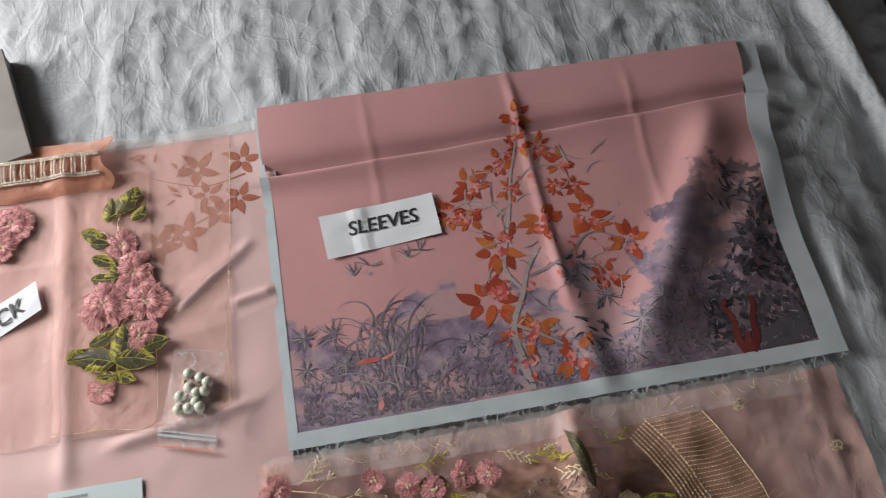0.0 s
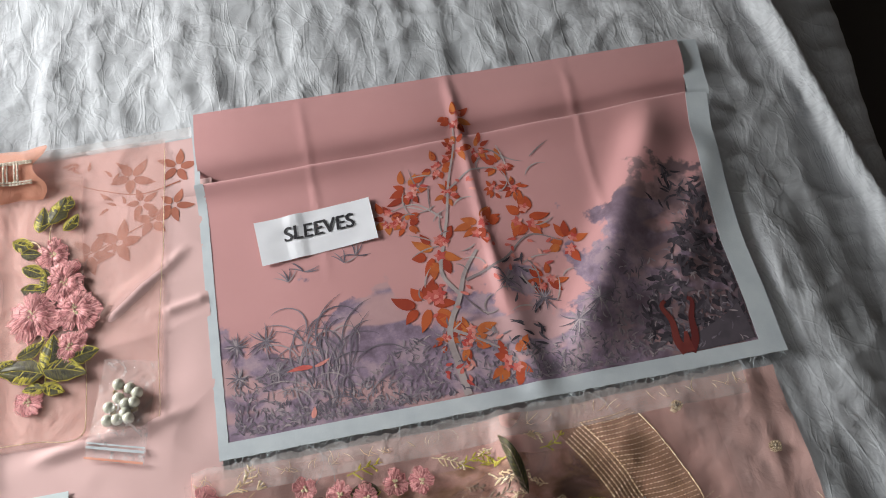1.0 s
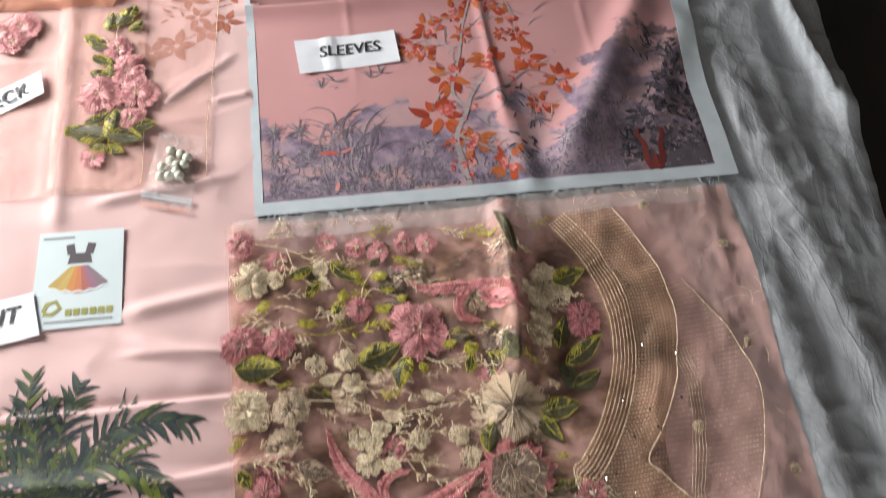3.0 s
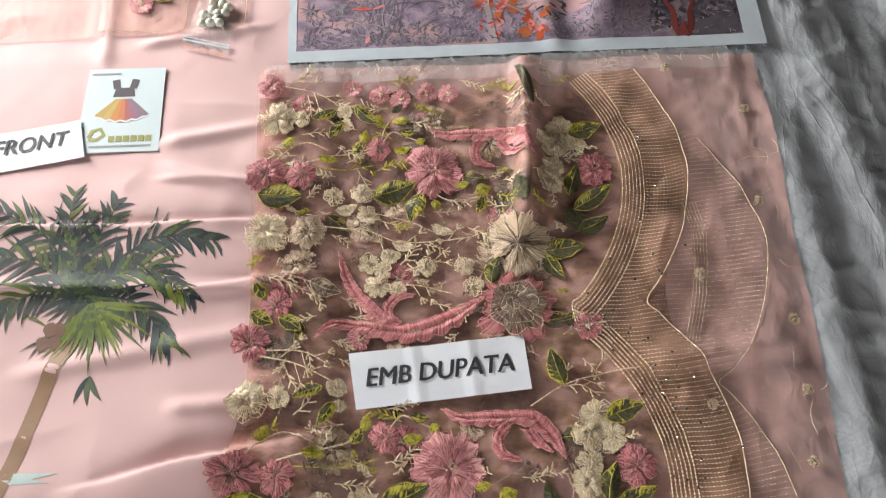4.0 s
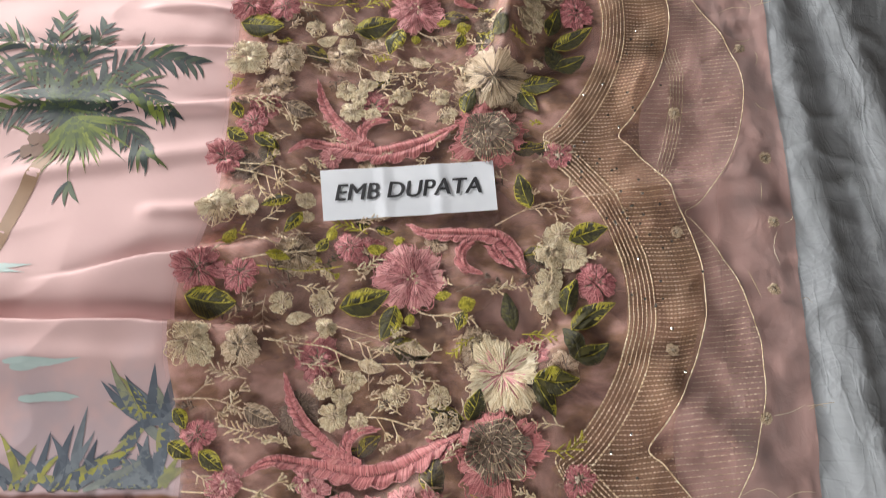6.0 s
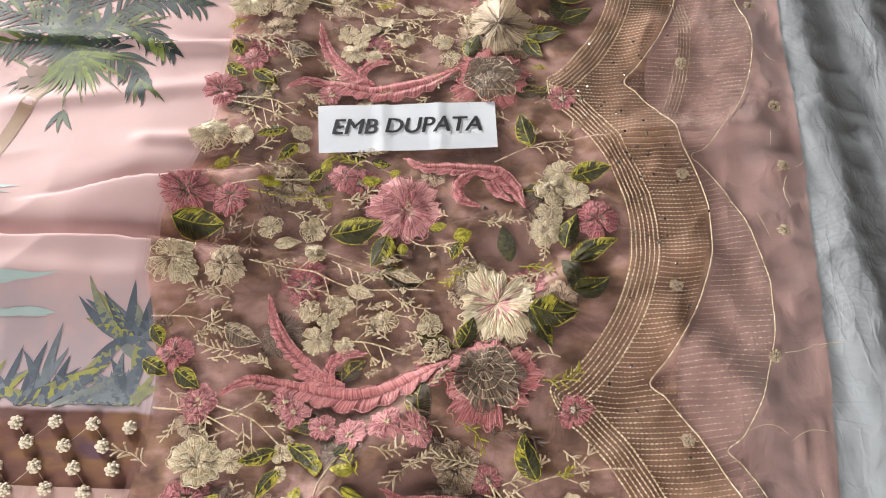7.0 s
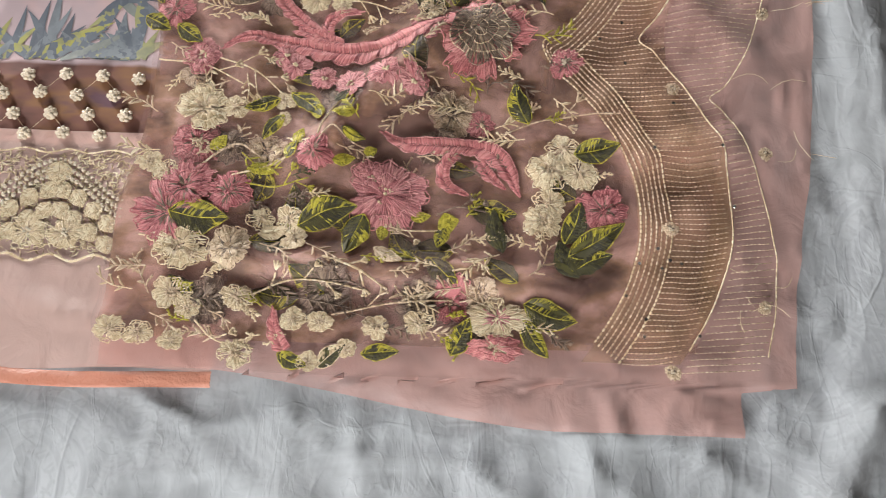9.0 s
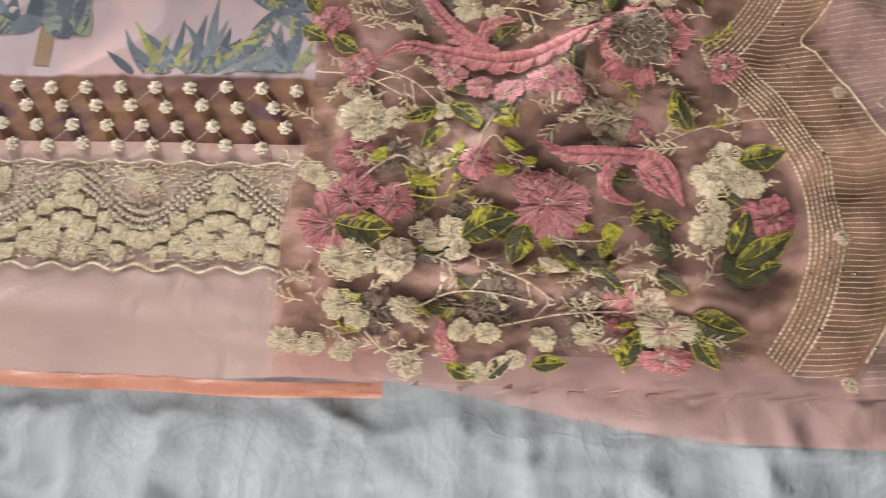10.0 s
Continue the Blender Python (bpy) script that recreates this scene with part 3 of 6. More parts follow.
def inner_point(u, v):
    y = lerp(-1.06, -0.06, v)
    x = lerp(left_x(y) + 0.004, 0.485 + 0.025 * math.cos((y + 0.19) * 16.8), u)
    return (x, y, dup_z(x, y) - 0.003)


grid("lower_layer", 140, 200, lower_point, ORGANZA, dup)
grid("inner_layer", 110, 180, inner_point, ORGANZA_BROWN, dup, "brown-toned folded inner layer with painted shadow patches")
grid("top_layer", 150, 240, layer_point, ORGANZA_THIN, dup)
grid("frayed_top_edge", 150, 8, lambda u, v: (lerp(-0.03, 0.60, u), lerp(-0.040, -0.006 + ragged(u, 0.004, 66), v), dup_z(lerp(-0.03, 0.60, u), -0.03) * (1 - v) + 0.0006), FRAY, dup, "pale frayed edge")

# sheer neckline panels on the shirt front
neck = thing("neckline_panel", "sheer peach organza neckline panel with pink embroidered flowers", "fabric")
grid("panel", 90, 90, lambda u, v: (lerp(-0.75, -0.034 - 0.026 * (1 - v) + ragged(v, 0.002, 71), u), lerp(0.055, 0.437, v), front_z(lerp(-0.75, -0.034, u), lerp(0.055, 0.437, v)) + 0.0022), ORGANZA_PEACH, neck)
grid("patch", 40, 60, lambda u, v: (lerp(-0.262, -0.143 + ragged(v, 0.002, 72), u), lerp(0.056 + 0.008 * (1 - u) + ragged(u, 0.002, 73), 0.40, v), front_z(lerp(-0.262, -0.143, u), lerp(0.056, 0.40, v)) + 0.0045), ORGANZA_PEACH, neck)


# ---- paper slips and the card ----
def text_verts(body, size, shear=0.0, bold=0.0, width=1.0):
    cu = bpy.data.curves.new("lettering", "FONT")
    cu.body, cu.size, cu.shear, cu.offset, cu.align_x, cu.align_y = body, size, shear, bold, "CENTER", "CENTER"
    cu.resolution_u = 4
    tmp = new("lettering", cu)
    me = bpy.data.meshes.new_from_object(tmp.evaluated_get(bpy.context.evaluated_depsgraph_get()))
    vs, fs = [(v.co.x * width, v.co.y) for v in me.vertices], [tuple(p.vertices) for p in me.polygons]
    bpy.data.objects.remove(tmp)
    bpy.data.curves.remove(cu)
    bpy.data.meshes.remove(me)
    return vs, fs


def slip(name, label, corners, under, lift, curl, text, size, at, turn, shear=0.0, seed=1, folds=()):
    """A hand-cut paper slip with printed capitals; corners run tl, tr, br, bl."""
    tl, tr, br, bl = [Vector(c) for c in corners]
    ob = thing(name, label, "paper label", "paper labels")

    def height(x, y):
        return under(x, y) + lift

    mean = max(under(*bl.lerp(br, i / 8).lerp(tl.lerp(tr, i / 8), j / 4)) for i in range(9) for j in range(5)) + lift

    def surf(u, v):
        p = bl.lerp(br, u).lerp(tl.lerp(tr, u), v)
        z = mean + curl * (u - 0.5) ** 2 * 4 + 0.0012 * n2(u * 4, v * 3, seed)
        for f in folds:
            z += 0.0014 * max(0.0, 1 - abs(u - f) / 0.06)
        return Vector((p.x, p.y, z))

    grid("paper", 72, 16, lambda u, v: tuple(surf(u, v)), PAPER, ob, thick=0.0003)
    vs, fs = text_verts(text, size, shear, 0.0, 0.93)
    c, s = math.cos(radians(turn)), math.sin(radians(turn))
    out = []
    ex, ey = (tr - tl), (tl - bl)
    n, vs0, fs0 = len(vs), vs, fs
    weights = ((-0.0006, 0.0), (0.0006, 0.0), (0.0, 0.0003))
    vs = [(x + dx, y + dy) for dx, dy in weights for x, y in vs0]
    fs = [tuple(i + n * j for i in f) for j in range(3) for f in fs0]
    for x, y in vs:
        wx, wy = at[0] + x * c - y * s, at[1] + x * s + y * c
        d = Vector((wx, wy)) - bl
        u, v = d.dot(ex) / ex.length_squared, d.dot(ey) / ey.length_squared
        out.append((wx, wy, surf(u, v).z + 0.0008 + 0.00005 * (len(out) // n)))
    mesh_object("lettering", out, fs, INK, ob, "black printed capitals", smooth=False)
    return ob


slip("sleeves_label", "white paper slip printed SLEEVES on the sleeve cloth", ((0.067, 0.287), (0.214, 0.296), (0.217, 0.237), (0.072, 0.226)), flap_z, 0.0008, 0.002, "SLEEVES", 0.0275, (0.146, 0.2645), 3.5, 0.1, 3, (0.3, 0.36))
slip("dupata_label", "creased white paper slip printed EMB DUPATA on the dupatta", ((0.081, -0.421), (0.284, -0.408), (0.288, -0.473), (0.089, -0.487)), dup_z, 0.0022, 0.001, "EMB DUPATA", 0.0305, (0.184, -0.447), 3.6, 0.2, 5, (0.36, 0.68))
slip("front_label", "white paper slip printed FRONT beside the card", ((-0.425, -0.105), (-0.268, -0.081), (-0.256, -0.138), (-0.412, -0.163)), front_z, 0.001, 0.002, "FRONT", 0.031, (-0.330, -0.116), 8.5, 0.25, 7)
slip("neck_label", "white paper slip printed NECK on the neckline panel", ((-0.405, 0.197), (-0.283, 0.260), (-0.275, 0.221), (-0.397, 0.158)), front_z, 0.002, 0.003, "NECK", 0.030, (-0.330, 0.214), 26, 0.1, 9)


# ---- thread and print makers ----
def spline(pts, step):
    """Points every step metres along a smooth curve through pts."""
    p = [Vector(q) for q in pts]
    if len(p) == 2:
        dense = [p[0].lerp(p[1], i / 20) for i in range(21)]
    else:
        p = [p[0] * 2 - p[1], *p, p[-1] * 2 - p[-2]]
        dense = []
        for a, b, c, d in zip(p, p[1:], p[2:], p[3:]):
            for i in range(16):
                t = i / 16
                dense.append(0.5 * (2 * b + (c - a) * t + (2 * a - 5 * b + 4 * c - d) * t * t + (3 * b - a - 3 * c + d) * t ** 3))
        dense.append(p[-2])
    out, left = [dense[0]], step
    for a, b in zip(dense, dense[1:]):
        seg = (b - a).length
        while seg >= left and seg > 0:
            a = a.lerp(b, left / seg)
            out.append(a)
            seg, left = (b - a).length, step
        left -= seg
    return out


class Threads:
    """Raised stitches lying on a cloth: each stroke is a little ridge of its own."""

    def __init__(self, zf, lift=0.0):
        self.zf, self.lift, self.v, self.f, self.s = zf, lift, [], [], []

    def stroke(self, a, b, w=0.0013, h=0.0012, arch=0.0, slot=0, seg=2, bow=0.0):
        ax, ay = a
        bx, by = b
        dx, dy = bx - ax, by - ay
        ln = math.hypot(dx, dy) or 1e-6
        nx, ny = -dy / ln, dx / ln
        i0 = len(self.v)
        for k in range(seg + 1):
            t = k / seg
            o = bow * math.sin(math.pi * t)
            x, y = ax + dx * t + nx * o, ay + dy * t + ny * o
            z = self.zf(x, y) + self.lift + arch * math.sin(math.pi * t)
            ww = w * 0.5 * (0.55 if k in (0, seg) else 1.0)
            hh = h * (0.4 if k in (0, seg) else 1.0)
            self.v += [(x - nx * ww, y - ny * ww, z), (x, y, z + hh), (x + nx * ww, y + ny * ww, z)]
        for k in range(seg):
            q = i0 + 3 * k
            self.f += [(q, q + 1, q + 4, q + 3), (q + 1, q + 2, q + 5, q + 4)]
            self.s += [slot, slot]

    def patch(self, pts, slot=0, up=0.0002):
        """A thin padded base under stitches: pts run round its rim."""
        i0, n = len(self.v), len(pts)
        pts = [(sum(p[0] for p in pts) / n, sum(p[1] for p in pts) / n), *pts]
        self.v += [(x, y, self.zf(x, y) + self.lift + up) for x, y in pts]
        self.f += [(i0, i0 + 1 + k, i0 + 1 + (k + 1) % n) for k in range(n)]
        self.s += [slot] * n

    def cord(self, pts, w=0.0018, h=0.0015, stitch=0.004, slot=0, gap=-0.12):
        line = spline(pts, stitch)
        for a, b in zip(line, line[1:]):
            d = (b - a) * gap
            self.stroke(a + d, b - d, w * random.uniform(0.85, 1.15), h, 0.0003, slot)
        return line

    def knot(self, x, y, r, slot=0, h=None):
        for k in range(4):
            a = random.uniform(0, 6.28)
            self.stroke((x - r * math.cos(a), y - r * math.sin(a)), (x + r * math.cos(a), y + r * math.sin(a)), r * 1.1, h or r * 0.9, r * 0.5, slot)

    def make(self, name, mats, parent, label=""):
        return mesh_object(name, self.v, self.f, mats, parent, label, slots=self.s)


def polar(x, y, r, a):
    return (x + r * math.cos(a), y + r * math.sin(a))


def flower(parent, zf, x, y, r, mats, n=6, lift=0.0013, squash=1.0, turn=None, label="", dense=1.0):
    """A satin-stitch flower: domed, ragged petals of fanned strokes, a darker heart and a few knots. mats: petals, heart, knots."""
    t = Threads(zf, lift)
    a0 = random.uniform(0, 6.28) if turn is None else turn
    for i in range(n):
        a, half = a0 + i * 2 * math.pi / n + random.uniform(-0.14, 0.14), math.pi / n * random.uniform(1.0, 1.22)
        pr, ph, dome = r * random.uniform(0.82, 1.12), random.uniform(0, 6), random.uniform(0.03, 0.08) * r
        kink = random.uniform(-0.25, 0.25)

        def at(f, q):
            c = max(-1.0, min(1.0, q))
            edge = pr * (0.74 + 0.26 * math.sqrt(1 - c * c)) * (1 + 0.07 * math.sin(8 * q + ph))
            px, py = polar(x, y, f * edge, a + half * (q + kink * f * f))
            return (px, y + (py - y) * squash)

        def domed(px, py):
            dx, dy = px - x, (py - y) / squash
            f = min(1.0, math.hypot(dx, dy) / pr)
            q = ((math.atan2(dy, dx) - a + math.pi) % (2 * math.pi) - math.pi) / half
            return zf(px, py) + dome * math.sin(math.pi * min(1.0, 0.15 + 0.85 * f)) * max(0.0, 1 - 0.9 * q * q)

        t.zf = domed
        thin = 0.4 if mats[0] is T_CREAM and 0.012 < r < 0.03 and random.random() < 0.35 else 1.0
        if thin == 1.0:
            t.patch([(x, y), *[at(0.95, -1 + 2 * j / 8) for j in range(9)]])
        for f0, f1, share in ((0.08, 0.48, 0.6), (0.36, 0.76, 0.15), (0.62, 1.0, 0.0)):
            k = max(3, int(2 * half * r * (f0 + f1) / 2 / 0.0012 * dense * thin))
            for j in range(k + 1):
                q = max(-1, min(1, 2 * j / k - 1 + random.uniform(-0.10, 0.10)))
                p0, p1 = at(f0 + random.uniform(-0.08, 0.08), q), at(f1 * random.uniform(0.86, 1.06), q + random.uniform(-0.18, 0.18))
                t.stroke(p0, p1, 0.0016, 0.0007, 0.0004, 1 if random.random() < share else 0, 2, random.uniform(-0.0008, 0.0008))
        if r > 0.009:
            t.cord([at(random.uniform(0.94, 1.06), -1 + 2 * j / 7) for j in range(8)], 0.0013, 0.0010, 0.0026, 0)
            t.cord([at(0.15, 0.9), at(0.6, 0.97), at(0.85, 1.0)], 0.0010, 0.0006, 0.004, 1)
            if thin < 1.0:
                t.cord([at(0.78, -0.9 + 1.8 * j / 6) for j in range(7)], 0.0012, 0.0010, 0.0026, 0)
        if r > 0.018 and n < 8:
            # a second, smaller ring of curled petals towards the heart
            t.lift = lift + 0.0012
            for j in range(9):
                q = -0.9 + 1.8 * j / 8
                t.stroke(at(0.26, q * 0.6), at(0.60 * random.uniform(0.9, 1.06), q), 0.0015, 0.0007, 0.0006, 1 if abs(q) > 0.7 else 0)
            t.cord([at(0.62, -0.9 + 1.8 * j / 6) for j in range(7)], 0.0012, 0.0010, 0.0024, 0)
            t.lift = lift
    t.zf = zf
    for i in range(3 + int(r / 0.005)):
        p = polar(x, y, r * 0.24 * math.sqrt(random.random()), random.uniform(0, 6.28))
        t.lift = lift + 0.0010
        t.knot(p[0], p[1], min(0.0016, r * 0.12), 2)
    return t.make("embroidered_flower", mats, parent, label)


def rose(parent, zf, x, y, r, lift=0.0016):
    """A full-blown rose: ruffled coral rim, brown satin heart and curling beige petal edges."""
    flower(parent, zf, x, y, r * 1.06, [T_CORAL, T_CORAL, T_CORAL], 9, lift, label="coral ruffled rose rim")
    inner = r * 0.72
    t = Threads(lambda px, py: zf(px, py) + 0.0030 * max(0.0, 1 - ((px - x) ** 2 + (py - y) ** 2) / (0.9 * r) ** 2), lift + 0.0034)
    cx, cy = x - 0.18 * inner, y + 0.22 * inner

    def ring(f, a):
        e = inner * f * (1 + 0.08 * math.sin(6 * a + x * 90))
        return polar(lerp(cx, x, f), lerp(cy, y, f), e, a)

    for f0, f1 in ((0.04, 0.3), (0.25, 0.55), (0.48, 0.8), (0.72, 1.0)):
        k = int(2 * math.pi * inner * f1 / 0.0013)
        for i in range(k):
            a = 2 * math.pi * i / k
            t.stroke(ring(f0 * random.uniform(0.9, 1.1), a), ring(f1 * random.uniform(0.9, 1.04), a + random.uniform(-0.08, 0.08)), 0.0017, 0.0007, 0.0006, 0 if random.random() < 0.93 else 1)
    for f, count in ((0.20, 3), (0.42, 4), (0.66, 5), (0.92, 7)):
        for i in range(count):
            a0, span = 2 * math.pi * i / count + f * 4, 2 * math.pi / count * random.uniform(0.85, 1.1)
            t.cord([ring(f + 0.09 * math.sin(math.pi * k / 5), a0 + span * (k / 5 - 0.5)) for k in range(6)], 0.0012, 0.0014, 0.003, random.choice((0, 1, 1, 2)))
    return t.make("embroidered_rose", [T_BROWN, T_GOLD, T_CREAM], parent, "brown and beige rose heart")


def leaf(parent, zf, x, y, length, angle, width=0.42, mats=None, lift=0.0008, fill=0.5, label=""):
    """A leaf with a toothed rim, a midrib and slanting fill stitches in patches. mats: rim, fill."""
    a = radians(angle)
    c, s = math.cos(a), math.sin(a)
    hw = length * width * 0.55
    bend, teeth, ph = random.uniform(-0.10, 0.10), random.choice((3, 4, 5)), random.uniform(0, 9)

    def at(u, w):
        tooth = 1 + 0.13 * abs(math.sin(teeth * math.pi * u + (0.7 if w > 0 else 0.0))) - 0.06
        px, py = (u - 0.5) * length, w * hw * tooth * math.sin(math.pi * u ** 0.8) + bend * length * math.sin(u * 3.0)
        return (x + px * c - py * s, y + px * s + py * c)

    def domed(px, py):
        across = (-(px - x) * s + (py - y) * c) / max(hw, 1e-5)
        return zf(px, py) + 0.12 * hw * max(0.0, 1 - across * across)

    t = Threads(domed, lift)
    rows = max(5, int(length / 0.0013))
    for side in (-1, 1):
        t.patch([at(u / 8, side * 0.92) for u in range(9)] + [at(1 - u / 8, 0.0) for u in range(1, 8)], 1)
    for i in range(1, rows):
        u = i / rows
        for side in (-1, 1):
            want = fill + 0.14 if side > 0 else fill * 0.5
            bright = 0.5 + 0.9 * n2(u * 3.5 + ph, side * 2.0, 99) + random.uniform(-0.15, 0.15) < want
            e, mid = min(0.98, u + 0.16), random.uniform(0.40, 0.62)
            t.stroke(at(u, 0), at(lerp(u, e, mid), side * mid), 0.0015, 0.0007, 0.0004, 0 if bright and random.random() < 0.4 else 1)
            t.stroke(at(lerp(u, e, mid * 0.9), side * mid * 0.9), at(e, side * random.uniform(0.85, 1.06)), 0.0015, 0.0007, 0.0004, 0 if bright else 1)
    for side in (-1, 1):
        t.cord([at(u / 8, side * random.uniform(0.94, 1.04)) for u in range(9)], 0.0013, 0.0010, 0.003, 0 if fill > 0.3 or side > 0 else 1)
    t.cord([at(0, 0), at(0.5, 0), at(0.98, 0)], 0.0013, 0.0012, 0.003, 0)
    return t.make("embroidered_leaf", mats or [T_LIME, T_OLIVE], parent, label)


def vine(parent, zf, pts, mat, w=0.0020, buds=(), lift=0.0014, name="embroidered_vine"):
    t = Threads(zf, lift)
    line = t.cord(pts, w, 0.0016)
    for at, side, size in buds:
        p = line[int(at * (len(line) - 1))]
        q = line[min(len(line) - 1, int(at * (len(line) - 1)) + 1)]
        a = math.atan2(q.y - p.y, q.x - p.x) + side
        e = polar(p.x, p.y, size, a)
        t.cord([(p.x, p.y), e], w * 0.8, 0.0014)
        for da in (-0.5, 0.0, 0.5):
            k = polar(e[0], e[1], size * 0.45, a + da)
            t.stroke(e, k, 0.0022, 0.0018, 0.001)
            t.knot(k[0], k[1], 0.0016)
    return t.make(name, [mat], parent)


def sprig(parent, zf, x, y, size, angle, mat, n=5, lift=0.0013):
    """A bending twig with small leaves of two stitches each and a few knotted tips."""
    t = Threads(zf, lift)
    a, curl = radians(angle), random.uniform(-0.8, 0.8)
    line = t.cord([(x, y), polar(x, y, size * 0.5, a + curl * 0.3), polar(x, y, size, a + curl * 0.7)], 0.0015, 0.0012, 0.0034)
    for i in range(n):
        s = 0.2 + 0.8 * i / n
        k = min(len(line) - 2, int(s * (len(line) - 1))) if len(line) > 1 else 0
        p, q = line[k], line[min(k + 1, len(line) - 1)]
        along = math.atan2(q.y - p.y, q.x - p.x) if q != p else a
        d = along + (1 if i % 2 else -1) * random.uniform(0.5, 1.0)
        ln = size * random.uniform(0.16, 0.30)
        e = polar(p.x, p.y, ln, d)
        t.stroke(p, e, 0.0020, 0.0012, 0.0008, 0, 2, random.uniform(-0.001, 0.001))
        if i % 2:
            t.stroke(polar(p.x, p.y, 0.0012, d + 1.5), e, 0.0014, 0.0011, 0.0006)
        else:
            t.knot(e[0], e[1], 0.0014)
    return t.make("embroidered_sprig", [mat], parent)


def scroll(parent, zf, pts, widths, lift=0.0015):
    """An acanthus scroll: satin stitch laid across a tapering, lobed curve, with a vein and corded edges."""
    line = spline(pts, 0.0013)
    n = len(line)
    flat = Threads(zf, lift)
    sides, spine = ([], []), []
    lobe, ph = max(0.012, max(widths) * 0.85), random.uniform(0, 0.01)
    for i, p in enumerate(line):
        q, o = line[min(n - 1, i + 1)], line[max(0, i - 1)]
        d = (q - o).normalized()
        u = i / (n - 1) * (len(widths) - 1)
        k = min(len(widths) - 2, int(u))
        w = lerp(widths[k], widths[k + 1], u - k) * 0.5
        f = ((i * 0.0013 + ph) / lobe) % 1.0
        tooth = 0.72 + 0.50 * math.sin(math.pi * f ** 0.7)
        nrm = Vector((-d.y, d.x))
        a, b = p + nrm * w * (0.9 + 0.25 * (tooth - 0.8)) + d * 0.002, p - nrm * w * tooth - d * 0.002
        m = p.lerp(a, random.uniform(-0.1, 0.1)) + d * 0.004
        up = min(0.0022, w * 0.16)
        dark = 1 if f > 0.90 or f < 0.05 else 0
        flat.stroke(a, m, 0.0017, 0.0007, up, 0)
        flat.stroke(m, b, 0.0017, 0.0007, up, dark)
        if i % 3 == 0 or i == n - 1:
            sides[0].append(a)
            sides[1].append(b)
            spine.append(m)
    for sd in sides:
        flat.cord(sd, 0.0014, 0.0012, 0.003, 2)
    if len(spine) > 2:
        flat.cord(spine, 0.0011, 0.0010, 0.003, 1)
    return flat.make("embroidered_scroll", [T_CORAL, T_ROSE, T_PINK], parent)


class Print:
    """Flat printed shapes that follow the cloth."""

    def __init__(self, zf, lift=0.0004, bounds=(-9, 9, -9, 9)):
        self.zf, self.lift, self.v, self.f, self.bounds = zf, lift, [], [], bounds

    def strip(self, centre, widths):
        i0, n = len(self.v), len(centre)
        for i, p in enumerate(centre):
            q, o = centre[min(n - 1, i + 1)], centre[max(0, i - 1)]
            d = Vector(q) - Vector(o)
            ln = d.length or 1e-6
            nx, ny = -d.y / ln, d.x / ln
            w = widths(i / (n - 1)) * 0.5
            for sgn in (-1, 1):
                x = min(self.bounds[1], max(self.bounds[0], p[0] + nx * w * sgn))
                y = min(self.bounds[3], max(self.bounds[2], p[1] + ny * w * sgn))
                self.v.append((x, y, self.zf(x, y) + self.lift))
        for i in range(n - 1):
            q = i0 + 2 * i
            self.f.append((q, q + 1, q + 3, q + 2))
        self.lift += 0.0000002

    def leaf(self, x, y, angle, length, width, bend=0.0, steps=6):
        pts, a = [(x, y)], angle
        for i in range(steps):
            x, y = polar(x, y, length / steps, a)
            a += bend / steps
            pts.append((x, y))
        self.strip(pts, lambda t: width * math.sin(math.pi * min(0.999, 0.06 + 0.94 * t) ** 0.75) + 0.0002)

    def ribbon(self, pts, w0, w1):
        self.strip([tuple(p) for p in spline(pts, 0.006)], lambda t: lerp(w0, w1, t))

    def blob(self, x, y, rx, ry, n=12, seed=0.0):
        i0 = len(self.v)
        self.v.append((x, y, self.zf(x, y) + self.lift))
        for k in range(n):
            a = 2 * math.pi * k / n
            f = 1 + 0.25 * n2(math.cos(a) * 2 + x * 40, math.sin(a) * 2 + y * 40, seed)
            px, py = x + rx * f * math.cos(a), y + ry * f * math.sin(a)
            self.v.append((px, py, self.zf(px, py) + self.lift))
        for k in range(n):
            self.f.append((i0, i0 + 1 + k, i0 + 1 + (k + 1) % n))
        self.lift += 0.0000002

    def frond(self, base, mid, tip, leaflet, count=14, spread=0.9, width=0.006):
        """A pinnate palm frond along a curve."""
        line = spline([base, mid, tip], 0.004)
        self.strip([tuple(p) for p in line], lambda t: lerp(0.004, 0.001, t))
        n = len(line)
        for i in range(count):
            t = 0.12 + 0.86 * i / (count - 1)
            p, q = line[int(t * (n - 2))], line[int(t * (n - 2)) + 1]
            a = math.atan2(q.y - p.y, q.x - p.x)
            ln = leaflet * (0.55 + 0.6 * math.sin(math.pi * min(1, t * 0.85 + 0.1))) * random.uniform(0.8, 1.15)
            for side in (-1, 1):
                b = a + side * (spread - 0.45 * t) + random.uniform(-0.18, 0.18)
                self.leaf(p.x, p.y, b, ln * random.uniform(0.75, 1.1), width * random.uniform(0.75, 1.3), -0.75 * math.cos(b) + random.uniform(-0.25, 0.25))

    def make(self, name, mat, parent, label=""):
        return mesh_object(name, self.v, self.f, mat, parent, label, smooth=True)


# ---- print on the sleeve cloth ----
random.seed(7)


def cover_z(x, y):
    """The upper face of the sleeve cloth, above and below its fold."""
    if y > 0.352 + 0.018 * (x / 0.63) ** 2:
        return upper_z(x, y)
    return flap_z(x, y)


